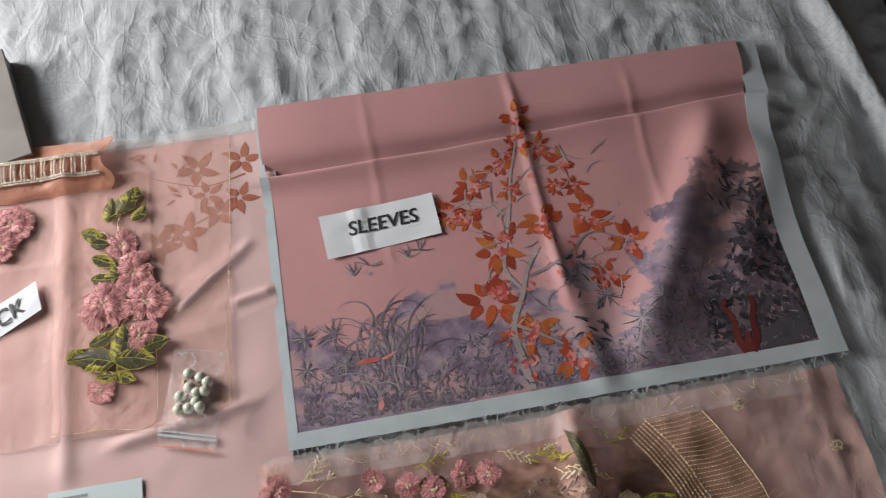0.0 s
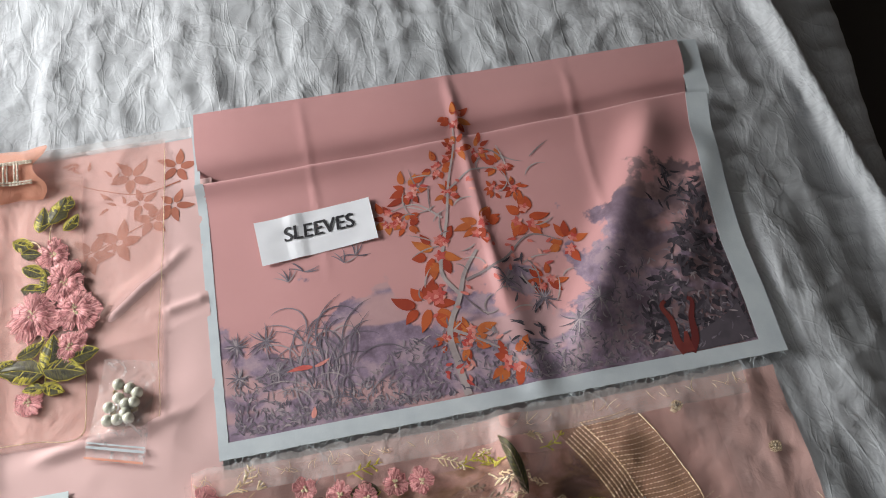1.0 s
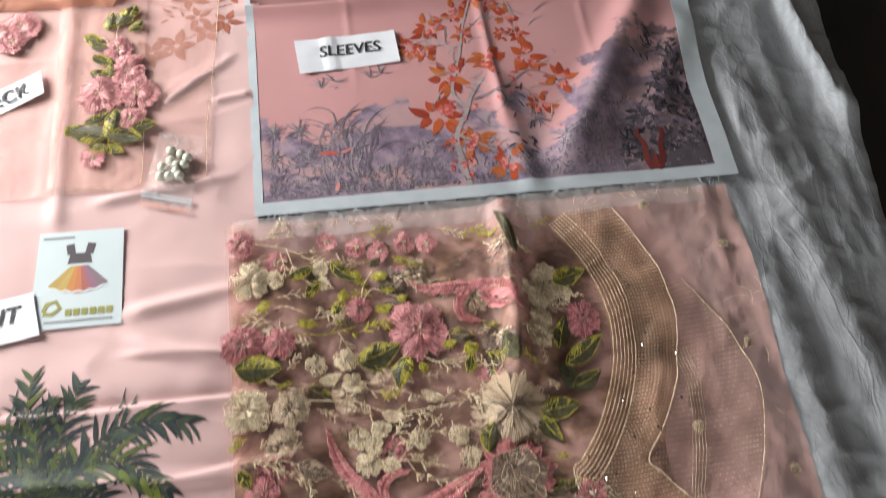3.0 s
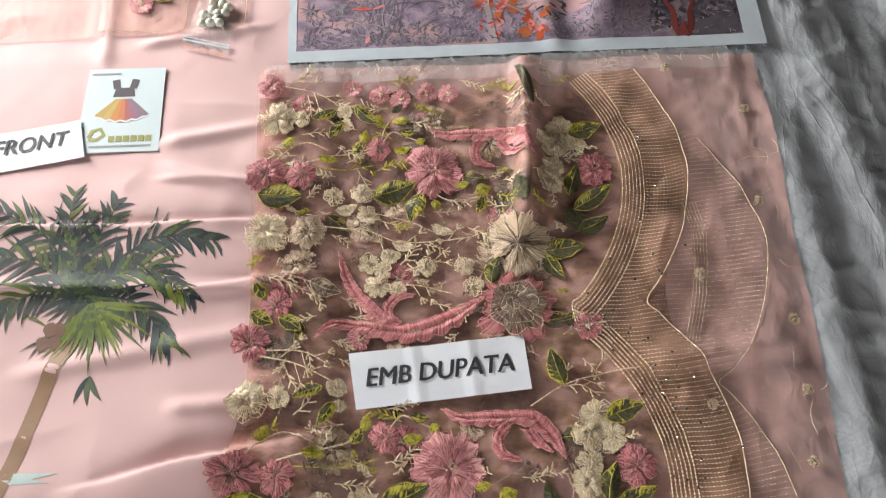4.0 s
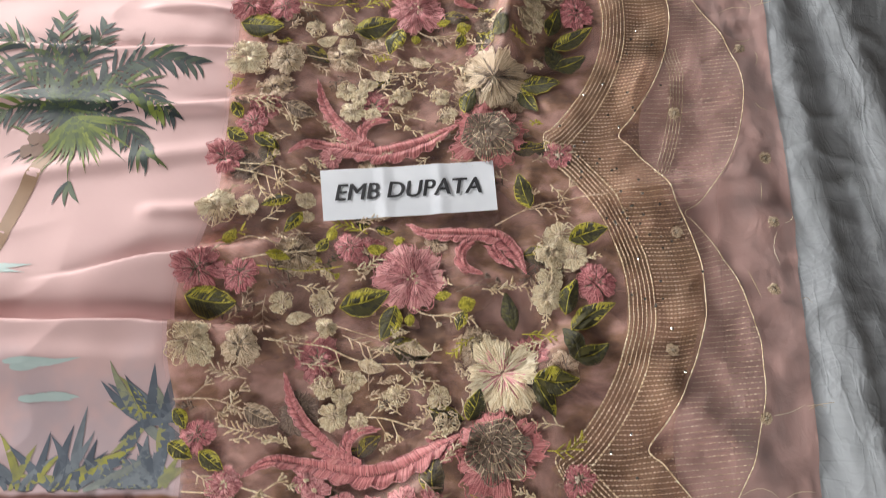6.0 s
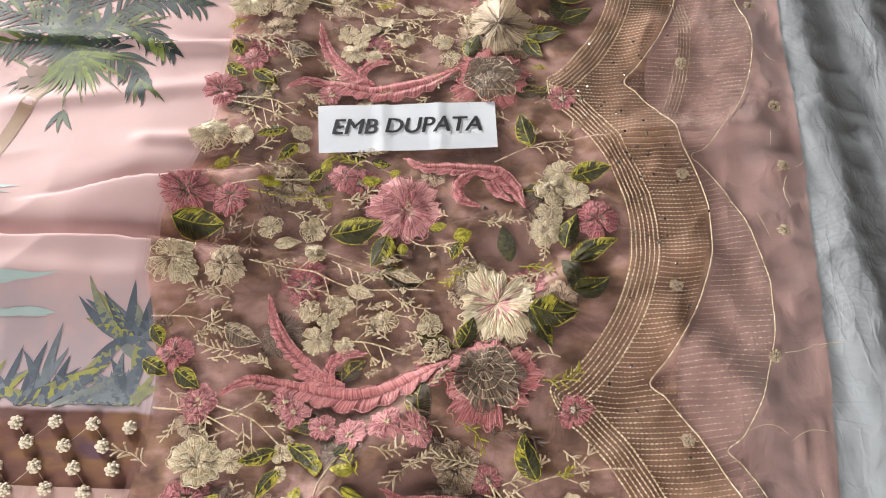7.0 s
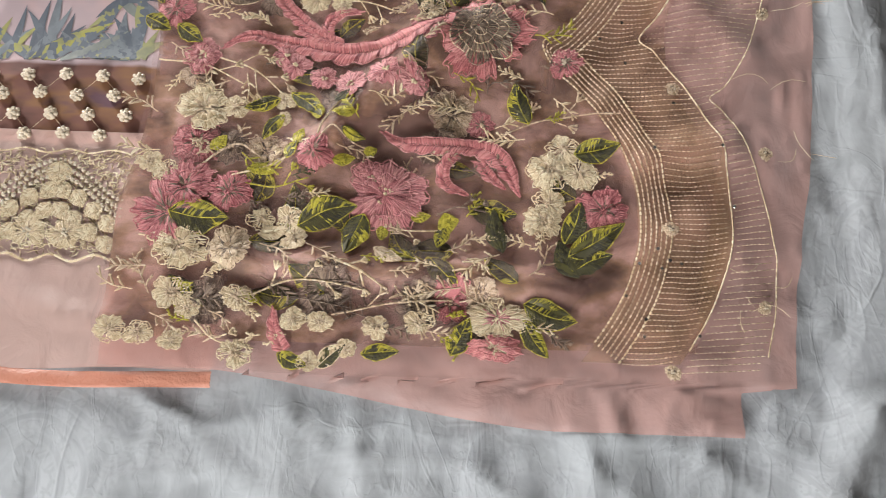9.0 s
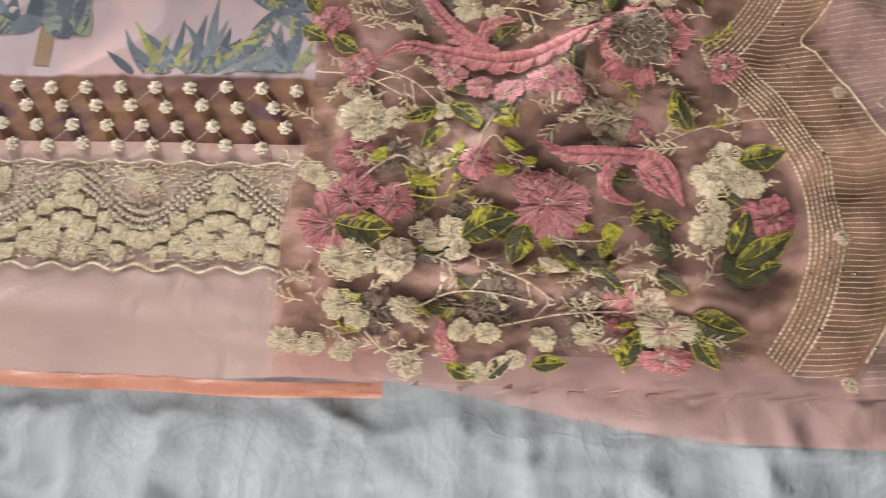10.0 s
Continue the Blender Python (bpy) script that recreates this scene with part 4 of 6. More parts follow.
CUT = (0.013, 0.631, 0.020, 0.45)
pr = Print(cover_z, 0.0003, CUT)
for i in range(1700):
    x = random.uniform(0.02, 0.625)
    top = 0.05 + 0.09 * n2(x * 9, 0, 81) + (0.09 if x > 0.47 else 0.02)
    y = 0.022 + (random.random() ** 1.6) * max(0.03, top)
    pr.leaf(x, y, random.uniform(0.2, 2.9), random.uniform(0.004, 0.012), random.uniform(0.0010, 0.0024), random.uniform(-1.8, 1.8), 4)
for cx, cy in ((0.115, 0.155), (0.13, 0.16), (0.145, 0.15), (0.12, 0.12), (0.15, 0.12)):
    for i in range(11):
        pr.leaf(cx + random.uniform(-0.02, 0.02), cy - random.uniform(0.03, 0.09), random.uniform(0.7, 2.4), random.uniform(0.03, 0.09), 0.0016, random.choice((-1, 1)) * random.uniform(0.8, 3.4), 10)
for cx, cy, r in ((0.065, 0.13, 0.045), (0.03, 0.13, 0.04), (0.03, 0.09, 0.04), (0.075, 0.09, 0.035), (0.43, 0.08, 0.05), (0.46, 0.10, 0.05), (0.40, 0.12, 0.04), (0.36, 0.15, 0.04)):
    for i in range(18):
        pr.leaf(cx, cy, i / 18 * 6.28 + random.uniform(-0.2, 0.2), r * random.uniform(0.25, 0.62), 0.0015, random.uniform(-0.8, 0.8), 5)
for x, y in ((0.10, 0.20), (0.12, 0.21), (0.17, 0.212), (0.185, 0.22)):
    for k in range(5):
        pr.leaf(x, y, random.uniform(-0.5, 3.2), 0.020, 0.0016, 0.6, 4)
pr.make("printed_grey_foliage", GREY_INK, sleeve, "grey printed jungle leaves")
pr = Print(cover_z, 0.0005, CUT)
for i in range(330):
    x = 0.632 - 0.12 * random.random() ** 1.7
    y = 0.03 + 0.21 * random.random() * (1 - (0.632 - x) / 0.16)
    pr.leaf(x, y, random.uniform(0, 6.28), random.uniform(0.008, 0.020), random.uniform(0.003, 0.007), random.uniform(-1, 1), 5)
pr.strip([(0.545, 0.022), (0.57, 0.030), (0.60, 0.035), (0.632, 0.045)], lambda t: 0.012 + 0.035 * t)
for i in range(24):
    pr.leaf(random.uniform(0.355, 0.395), random.uniform(0.05, 0.19), random.uniform(0, 6.28), random.uniform(0.010, 0.02), 0.003, 0.5, 5)
for k in range(34):
    pr.leaf(random.gauss(0.592, 0.014), random.gauss(0.235, 0.012), random.uniform(0, 6.28), 0.014, 0.003, 0.5, 4)
pr.make("printed_dark_foliage", DARK_INK, sleeve, "dark printed leaves")

pr = Print(cover_z, 0.0006, CUT)
pr.ribbon([(0.286, 0.020), (0.282, 0.06), (0.280, 0.10), (0.300, 0.14), (0.312, 0.17), (0.335, 0.20)], 0.009, 0.004)
pr.ribbon([(0.300, 0.145), (0.285, 0.175), (0.295, 0.215), (0.306, 0.250), (0.318, 0.30), (0.335, 0.350), (0.340, 0.385)], 0.005, 0.0018)
pr.ribbon([(0.312, 0.16), (0.36, 0.175), (0.40, 0.205), (0.44, 0.19)], 0.004, 0.0015)
pr.ribbon([(0.300, 0.25), (0.27, 0.275), (0.235, 0.27)], 0.003, 0.0012)
pr.ribbon([(0.318, 0.29), (0.35, 0.31), (0.385, 0.305), (0.395, 0.275)], 0.003, 0.0012)
pr.ribbon([(0.285, 0.10), (0.31, 0.085), (0.345, 0.06)], 0.004, 0.0015)
for i in range(40):
    x, y = random.uniform(0.25, 0.44), random.uniform(0.10, 0.34)
    pr.leaf(x, y, random.uniform(0, 6.28), random.uniform(0.02, 0.045), 0.0018, random.uniform(-2, 2), 6)
pr.make("printed_branch", BROWN_INK, sleeve, "grey-white printed branches")

orange, red = Print(cover_z, 0.0005, CUT), Print(cover_z, 0.00065, CUT)


def blossom(x, y, r, n, seed):
    rnd = random.Random(seed)
    a0 = rnd.uniform(0, 6.28)
    n += 4
    for k in range(n):
        a = a0 + k * 6.28 / n * rnd.uniform(0.8, 1.15)
        s = polar(x, y, r * rnd.uniform(0.12, 0.42), a)
        orange.leaf(s[0], s[1], a + rnd.uniform(-0.3, 0.3), r * rnd.uniform(0.42, 0.70), r * rnd.uniform(0.22, 0.34), rnd.uniform(-0.7, 0.7), 7)
    for c in range(3):
        fx, fy = polar(x, y, r * rnd.uniform(0.1, 0.4), rnd.uniform(0, 6.28))
        for k in range(5):
            red.leaf(fx, fy, k * 1.256 + a0 + c, r * 0.20, r * 0.13, 0.2, 4)


for i, (x, y, r, n) in enumerate(((0.341, 0.387, 0.027, 5), (0.334, 0.343, 0.022, 4), (0.362, 0.338, 0.022, 5), (0.388, 0.312, 0.024, 5), (0.374, 0.278, 0.018, 4), (0.398, 0.276, 0.020, 5), (0.308, 0.322, 0.026, 5),
                                  (0.264, 0.298, 0.034, 5), (0.232, 0.262, 0.032, 4), (0.254, 0.252, 0.026, 5), (0.314, 0.283, 0.022, 5))):
    blossom(x, y, r, n, i)
for i, (x, y, r, n) in enumerate(((0.285, 0.207, 0.042, 6), (0.345, 0.230, 0.036, 5), (0.402, 0.230, 0.040, 6), (0.447, 0.186, 0.034, 5), (0.408, 0.142, 0.030, 5), (0.262, 0.138, 0.048, 6), (0.300, 0.086, 0.036, 5), (0.345, 0.052, 0.036, 5), (0.275, 0.09, 0.02, 3))):
    blossom(x, y, r, n, i + 40)
orange.make("printed_orange_leaves", ORANGE_INK, sleeve, "orange printed blossom leaves")
for i in range(46):
    x, y = random.choice(((0.30, 0.14), (0.38, 0.2), (0.35, 0.17), (0.29, 0.06), (0.32, 0.30), (0.40, 0.17), (0.28, 0.05)))
    red.leaf(x + random.gauss(0, 0.02), y + random.gauss(0, 0.018), random.uniform(0, 6.28), random.uniform(0.006, 0.012), 0.004, 0.3, 4)
red.leaf(0.115, 0.088, 3.0, 0.03, 0.006, 0.4)
red.leaf(0.118, 0.088, 0.2, 0.02, 0.004, 0.4)
red.leaf(0.108, 0.028, 1.2, 0.014, 0.006, 0.2)
red.make("printed_red_blossom", RED_INK, sleeve, "red and pink printed blossom")

urn = Print(cover_z, 0.0009)
for sx in (-1, 1):
    urn.strip([tuple(p) for p in spline([(0.548 + sx * 0.003, 0.020), (0.550 + sx * 0.011, 0.036), (0.552 + sx * 0.012, 0.060), (0.552 + sx * 0.019, 0.080), (0.552 + sx * 0.012, 0.087)], 0.004)], lambda t: 0.010 * (1 - 0.65 * t) + 0.001)
urn.strip([(0.549, 0.020), (0.550, 0.032), (0.552, 0.045)], lambda t: 0.014 - 0.010 * t)
urn.make("printed_urn", URN_INK, sleeve, "dark red printed urn")

# ---- print on the shirt front ----
random.seed(11)
pr = Print(front_z)
for i, (x, y, r) in enumerate(((-0.022, 0.392, 0.026), (-0.030, 0.335, 0.024), (-0.082, 0.388, 0.03), (-0.070, 0.346, 0.022), (-0.057, 0.318, 0.028), (-0.100, 0.295, 0.034), (-0.135, 0.285, 0.03))):
    for k in range(5):
        a = k * 1.26 + i
        pr.leaf(x + 0.004 * math.cos(a), y + 0.004 * math.sin(a), a, r * random.uniform(0.7, 1.05), r * 0.42, 0.3)
pr.ribbon([(-0.02, 0.37), (-0.07, 0.36), (-0.12, 0.375), (-0.17, 0.40)], 0.002, 0.001)
pr.ribbon([(-0.03, 0.33), (-0.08, 0.31), (-0.15, 0.28)], 0.002, 0.001)
for i in range(24):
    pr.leaf(random.uniform(-0.2, -0.09), random.uniform(0.33, 0.42), random.uniform(0, 6.28), 0.014, 0.004, 0.6)
pr.make("printed_orange_leaves", ORANGE_FAINT, front, "faded orange printed leaves")

pr = Print(front_z)
pr.ribbon([(-0.236, -0.345), (-0.252, -0.400), (-0.268, -0.455), (-0.285, -0.525), (-0.31, -0.62), (-0.32, -0.72), (-0.325, -0.782)], 0.018, 0.017)
pr.make("printed_palm_trunk", TRUNK_INK, front, "brown printed palm trunk")
pr = Print(front_z, 0.0006)
C = (-0.236, -0.330)
for mid, tip, lf, cnt in (((-0.29, -0.25), (-0.365, -0.205), 0.042, 15), ((-0.262, -0.25), (-0.262, -0.185), 0.034, 13), ((-0.222, -0.255), (-0.205, -0.200), 0.034, 13),
                          ((-0.160, -0.262), (-0.075, -0.268), 0.036, 20), ((-0.165, -0.300), (-0.098, -0.345), 0.036, 17), ((-0.17, -0.345), (-0.122, -0.405), 0.042, 15),
                          ((-0.30, -0.285), (-0.375, -0.275), 0.040, 14), ((-0.29, -0.325), (-0.355, -0.36), 0.036, 13), ((-0.25, -0.27), (-0.235, -0.215), 0.03, 10)):
    pr.frond(C, mid, tip, lf * 1.08, cnt, 0.95, 0.0050)
for k in range(30):
    pr.leaf(C[0], C[1], k * 0.21 + random.uniform(-0.1, 0.1), random.uniform(0.035, 0.075), 0.005, random.uniform(-0.4, 0.4), 7)
for k in range(3):
    pr.leaf(-0.214, -0.432, 4.0 + 0.5 * k, 0.035, 0.006, 0.6)
for k in range(7):
    pr.leaf(-0.262 + random.gauss(0, 0.008), -0.378 + random.gauss(0, 0.008), random.uniform(2.4, 4.5), 0.035, 0.003, 0.6)
pr.make("printed_palm_fronds", PALM_INK, front, "dark green printed palm fronds")
pr = Print(front_z, 0.0008)
for k in range(26):
    a = -2.3 + 2.25 * k / 25
    pr.leaf(C[0] + 0.012, C[1] - 0.012, a, random.uniform(0.055, 0.085) + 0.02 * (k % 3 == 0), 0.0048, random.uniform(-0.35, 0.1), 8)
for k in range(5):
    pr.leaf(-0.17 + 0.012 * k, -0.305 - 0.006 * k, -0.9 - 0.1 * k, 0.03, 0.008, 0.2)
pr.make("printed_fan_leaf", PALM_LIGHT, front, "bright green printed palm leaf")
COCONUT = mat_ink("coconut_print", (0.13, 0.07, 0.045), (0.22, 0.13, 0.09))
for x, y in ((-0.268, -0.372), (-0.262, -0.388), (-0.275, -0.388), (-0.258, -0.372)):
    pr = Print(front_z, 0.0009)
    pr.blob(x, y, 0.008, 0.009, 14)
    pr.make("printed_coconut", COCONUT, front, "brown printed coconut")
for x, y, rx, ry in ((-0.285, -0.546, 0.05, 0.009), (-0.205, -0.66, 0.03, 0.009), (-0.195, -0.69, 0.022, 0.008)):
    pr = Print(front_z, 0.0004)
    for j in range(4):
        pr.leaf(x - rx + 0.008 * j, y + random.uniform(-0.5, 0.5) * ry, random.uniform(-0.08, 0.08), 2 * rx * random.uniform(0.6, 1.0), ry * random.uniform(0.6, 1.1), random.uniform(-0.3, 0.3), 9)
    pr.make("printed_cloud", TEAL_INK, front, "pale teal printed patch")
pr = Print(front_z, 0.0005)
for cx, cy, n, ln, wd in ((-0.155, -0.785, 15, 0.085, 0.010), (-0.075, -0.715, 22, 0.062, 0.010), (-0.078, -0.782, 12, 0.05, 0.012), (-0.30, -0.745, 10, 0.07, 0.022), (-0.36, -0.74, 8, 0.06, 0.02), (-0.21, -0.785, 9, 0.06, 0.008)):
    for k in range(n):
        pr.leaf(cx + random.uniform(-0.02, 0.02), cy, random.uniform(0.35, 2.8) if cy < -0.73 else random.uniform(0, 6.28), ln * random.uniform(0.6, 1.1), wd, random.uniform(-0.5, 0.5), 7)
for k in range(46):
    pr.leaf(random.uniform(-0.12, -0.05), -0.783, random.uniform(0.9, 2.2), random.uniform(0.012, 0.04), 0.008, random.uniform(-0.6, 0.6), 6)
pr.make("printed_foliage", PALM_BLUE, front, "blue-grey printed agaves and ferns")

# ---- embroidered hem of the shirt front ----
random.seed(13)


def hem_z(x, y):
    return front_z(x, y) + 0.0025


t = Threads(hem_z, 0.0002)
for i in range(3000):
    x, y = random.uniform(-0.46, -0.045), random.uniform(-0.984, -0.884)
    a = random.uniform(0, 6.28)
    t.stroke((x, y), polar(x, y, random.uniform(0.004, 0.009), a), 0.0015, 0.0009, 0.0006, random.choice((0, 0, 1)), 2, random.uniform(-0.002, 0.002))
t.make("lace_ground", [T_CREAM, T_GOLD], front, "dense beige thread lace")
PERIOD, PEAK = 0.150, -0.117
for j in range(-3, 1):
    px = PEAK + j * PERIOD
    for row in range(3):
        t = Threads(hem_z, 0.002)
        for i in range(33):
            d = -1 + i / 16
            x = px + d * PERIOD / 2
            y = -0.893 - 0.008 * row - 0.042 * (1 - math.cos(math.pi * d)) / 2
            if x < -0.05:
                t.knot(x, y, 0.0022, 0, 0.0024)
        t.make("bead_string", [BEAD], front, "string of cream beads")
    for i in range(20):
        row, d = i % 2, -0.94 + 1.88 * (i // 2) / 9
        x, y = px + d * PERIOD / 2, -0.923 - 0.021 * row - 0.040 * (1 - math.cos(math.pi * d)) / 2
        if y < -0.978:
            continue
        if x < -0.055:
            leaf(front, hem_z, x, y, 0.020, 235 if d < 0 else 305, 0.72, [T_CREAM, T_CREAM], 0.002, 0.6)
    for d in (-0.25, 0.22):
        flower(front, hem_z, px + d * PERIOD / 2, -0.966, 0.017, [T_CREAM, T_GOLD, BEAD], 6, 0.0025)
    flower(front, hem_z, px - PERIOD / 2, -0.905, 0.014, [T_CREAM, T_GOLD, BEAD], 6, 0.0025)
    leaf(front, hem_z, px, -0.907, 0.024, 270, 0.9, [T_CREAM, T_CREAM], 0.003, 0.6)
t = Threads(hem_z, 0.001)
t.cord([(-0.46 + 0.0205 * i, -0.990 + (0.004 if i % 2 else -0.003)) for i in range(21)], 0.003, 0.0022)
t.make("hem_cord", [T_CREAM], front, "cream scalloped cord")
t = Threads(hem_z, 0.001)
t.cord([(-0.46 + 0.0205 * i, -0.883 + (0.002 if i % 2 else -0.002)) for i in range(21)], 0.002, 0.0018)
t.make("hem_cord", [T_CREAM], front, "cream scalloped cord")
bm = bmesh.new()
bmesh.ops.create_icosphere(bm, subdivisions=2, radius=0.0023)
for f in bm.faces:
    f.smooth = True
BEAD_MESH = bpy.data.meshes.new("bead")
bm.to_mesh(BEAD_MESH)
bm.free()
BEAD_MESH.materials.append(BEAD)
for row in range(4):
    for i in range(12):
        x = -0.055 - 0.036 * i - (0.018 if row % 2 else 0.0) - 0.004 * row
        y = -0.803 - 0.0205 * row + random.uniform(-0.002, 0.002)
        t = Threads(front_z, 0.0010)
        t.knot(x, y, 0.0060)
        rosette = t.make("bead_rosette", [T_CREAM], front, "raised rosette of cream beads")
        a0, z = random.uniform(0, 6.28), front_z(x, y)
        for ring, count, up in ((0.0050, 7, 0.0032), (0.0026, 4, 0.0052), (0.0, 1, 0.0064)):
            for k in range(count):
                p = polar(x, y, ring * random.uniform(0.9, 1.1), a0 + k * 6.283 / count)
                bead = new("bead", BEAD_MESH)
                bead.parent = rosette
                bead.matrix_world = pose(p[0], p[1], z + up)
        if i and random.random() < 0.6:
            t = Threads(front_z, 0.0012)
            t.cord([(x, y), (x + 0.018, y + (0.02 if row % 2 else -0.02))], 0.0007, 0.0006, 0.006)
            t.make("linking_thread", [T_GOLD], front)

# ---- embroidery of the dupatta ----
random.seed(17)
PINKS, ROSES = [T_PINK, T_ROSE, T_CREAM], [T_ROSE, T_BROWN, T_ROSE]
CREAMS = [T_CREAM, T_GOLD, T_GOLD]


def shift(k, x, y):
    """Where a point of the pattern's first repeat lies in repeat k, with the folds' shortening."""
    near = 1 - smooth(0.0, 0.15, x)
    if k == 1:
        return x - 0.022 * near, y - 0.374
    if k == 2:
        return x + 0.025 * near, (y - 0.738 if y > -0.2 else -0.938 + (y + 0.2) * 0.62)
    return x, y


def lies(x, y):
    slip_over = 0.075 < x < 0.295 and -0.487 < y < -0.408
    return -1.075 < y < -0.035 and x > left_x(y) + 0.002 and not slip_over and not (k == 2 and y < -0.985)


PLACED = []


for k in range(3):
    def F(x, y, r, mats=PINKS, n=6, **kw):
        x, y = shift(k, x, y)
        if lies(x, y):
            PLACED.append((x, y, r))
            flower(dup, dup_z, x, y, r, mats, n, squash=0.8 if y < -0.98 else 1.0, **kw)

    def R(x, y, r):
        x, y = shift(k, x, y)
        if lies(x, y):
            PLACED.append((x, y, r))
            rose(dup, dup_z, x, y, r)

    def L(x, y, ln, ang, width=0.42, mats=None, fill=0.5):
        x, y = shift(k, x, y)
        if lies(x, y):
            PLACED.append((x, y, ln * 0.4))
            leaf(dup, dup_z, x, y, ln, ang, width, mats, 0.0016, fill)

    def V(pts, mat=T_CREAM, buds=(), w=0.0019):
        q = [shift(k, *p) for p in pts]
        if all(lies(*p) for p in q):
            vine(dup, dup_z, q, mat, w, buds)

    def S(x, y, size, ang, mat=T_CREAM, n=5):
        x, y = shift(k, x, y)
        if lies(x, y):
            PLACED.append((x, y, size * 0.6))
            sprig(dup, dup_z, x, y, size, ang, mat, n)

    def A(pts, widths):
        q = [shift(k, *p) for p in pts]
        if all(lies(*p) for p in q):
            PLACED.extend((*p, 0.014) for p in q)
            scroll(dup, dup_z, q, widths)

    # row of small pink blossoms and the sprigs beside it
    F(-0.018, -0.044, 0.019, n=4)
    F(0.089, -0.049, 0.014, n=6)
    F(0.126, -0.062, 0.014, n=6)
    F(0.153, -0.070, 0.015, n=6)
    F(0.187, -0.062, 0.016, n=6)
    F(0.215, -0.064, 0.016, n=6)
    F(-0.008, -0.100, 0.026, CREAMS, 5)
    F(0.022, -0.098, 0.013, CREAMS, 4)
    V([(0.000, -0.046), (0.040, -0.058), (0.075, -0.080)], T_CREAM, ((0.3, 0.9, 0.02), (0.5, -0.9, 0.025), (0.7, 0.8, 0.015)))
    S(0.030, -0.062, 0.034, 285)
    S(0.012, -0.070, 0.030, 200, T_GOLD)
    F(0.078, -0.088, 0.011, CREAMS, 5)
    F(0.080, -0.108, 0.009, CREAMS, 4)
    L(0.051, -0.092, 0.036, 200, 0.36)
    L(0.108, -0.094, 0.044, 318, 0.36)
    L(0.068, -0.117, 0.032, 235, 0.4)
    L(0.122, -0.102, 0.017, 280, 0.7, [T_LIME, T_LIME], 0.9)
    L(0.150, -0.106, 0.022, 175, 0.5, [T_LIME, T_LIME], 0.9)
    L(0.147, -0.084, 0.018, 40, 0.5, [T_OLIVE, T_OLIVE])
    L(0.160, -0.124, 0.022, 350, 0.45, [T_OLIVE, T_LIME])
    L(0.176, -0.138, 0.013, 20, 0.7, [T_LIME, T_LIME], 0.9)
    V([(0.128, -0.135), (0.140, -0.122), (0.158, -0.130), (0.174, -0.138)], T_GOLD)
    V([(0.126, -0.132), (0.130, -0.115), (0.146, -0.090)], T_CREAM)
    F(0.122, -0.146, 0.017, ROSES, 7)
    L(0.096, -0.142, 0.020, 60, 0.6, [T_LIME, T_OLIVE], 0.8)
    L(0.104, -0.128, 0.018, 75, 0.6, [T_LIME, T_LIME], 0.8)
    L(0.152, -0.148, 0.022, 5, 0.5, [T_LIME, T_LIME], 0.8)
    V([(-0.015, -0.170), (0.005, -0.148), (0.030, -0.136), (0.060, -0.150)], T_GOLD, (), 0.0024)
    V([(0.025, -0.168), (0.060, -0.158), (0.090, -0.148), (0.102, -0.130)], T_CREAM, ((0.5, 0.8, 0.012),), 0.0022)
    V([(0.040, -0.175), (0.080, -0.176), (0.118, -0.168)], T_LIME, ((0.6, 0.7, 0.014), (0.8, -0.7, 0.012)))
    L(0.058, -0.162, 0.026, 350, 0.4, [T_LIME, T_LIME], 0.8)
    L(0.008, -0.135, 0.020, 45, 0.6, [T_LIME, T_LIME], 0.8)
    S(0.048, -0.190, 0.024, 340, T_BROWN)
    S(0.098, -0.168, 0.022, 20, T_OLIVE)
    F(-0.018, -0.181, 0.027, ROSES, 7)
    F(0.024, -0.184, 0.020, ROSES, 8)
    F(0.191, -0.183, 0.040, PINKS, 6)
    F(0.180, -0.168, 0.020, PINKS, 5)
    L(-0.002, -0.214, 0.056, 355, 0.55)
    L(0.140, -0.208, 0.058, 20, 0.5)
    L(0.166, -0.236, 0.044, 250, 0.5)
    F(0.064, -0.214, 0.013, CREAMS, 6)
    F(0.098, -0.212, 0.014, CREAMS, 6)
    F(0.105, -0.242, 0.012, CREAMS, 6)
    L(0.080, -0.232, 0.028, 15, 0.45, [T_CREAM, T_CREAM])
    L(0.190, -0.232, 0.014, 270, 0.7, [T_LIME, T_LIME], 0.9)
    L(0.252, -0.214, 0.020, 20, 0.8, [T_LIME, T_LIME], 0.9)
    L(0.246, -0.234, 0.024, 250, 0.5, [T_LIME, T_OLIVE], 0.8)
    L(0.226, -0.204, 0.018, 10, 0.5, [T_LIME, T_LIME], 0.9)
    V([(0.192, -0.216), (0.205, -0.224), (0.225, -0.226), (0.252, -0.222)], T_CREAM, ((0.4, -0.9, 0.010),))
    V([(0.240, -0.200), (0.262, -0.192), (0.290, -0.196)], T_BROWN, ((0.5, 0.7, 0.012), (0.8, 0.7, 0.010)))
    S(0.120, -0.250, 0.045, 335, T_GOLD, 6)
    # cream flowers and branches
    F(-0.018, -0.262, 0.026, CREAMS, 5)
    F(-0.004, -0.275, 0.014, CREAMS, 4)
    F(0.032, -0.266, 0.021, [T_GOLD, T_BROWN, T_GOLD], 7)
    V([(0.052, -0.258), (0.100, -0.262), (0.150, -0.282), (0.225, -0.280)], T_CREAM, ((0.25, 0.8, 0.02), (0.4, -0.8, 0.022), (0.6, 0.7, 0.02), (0.75, -0.7, 0.02), (0.9, 0.8, 0.018)))
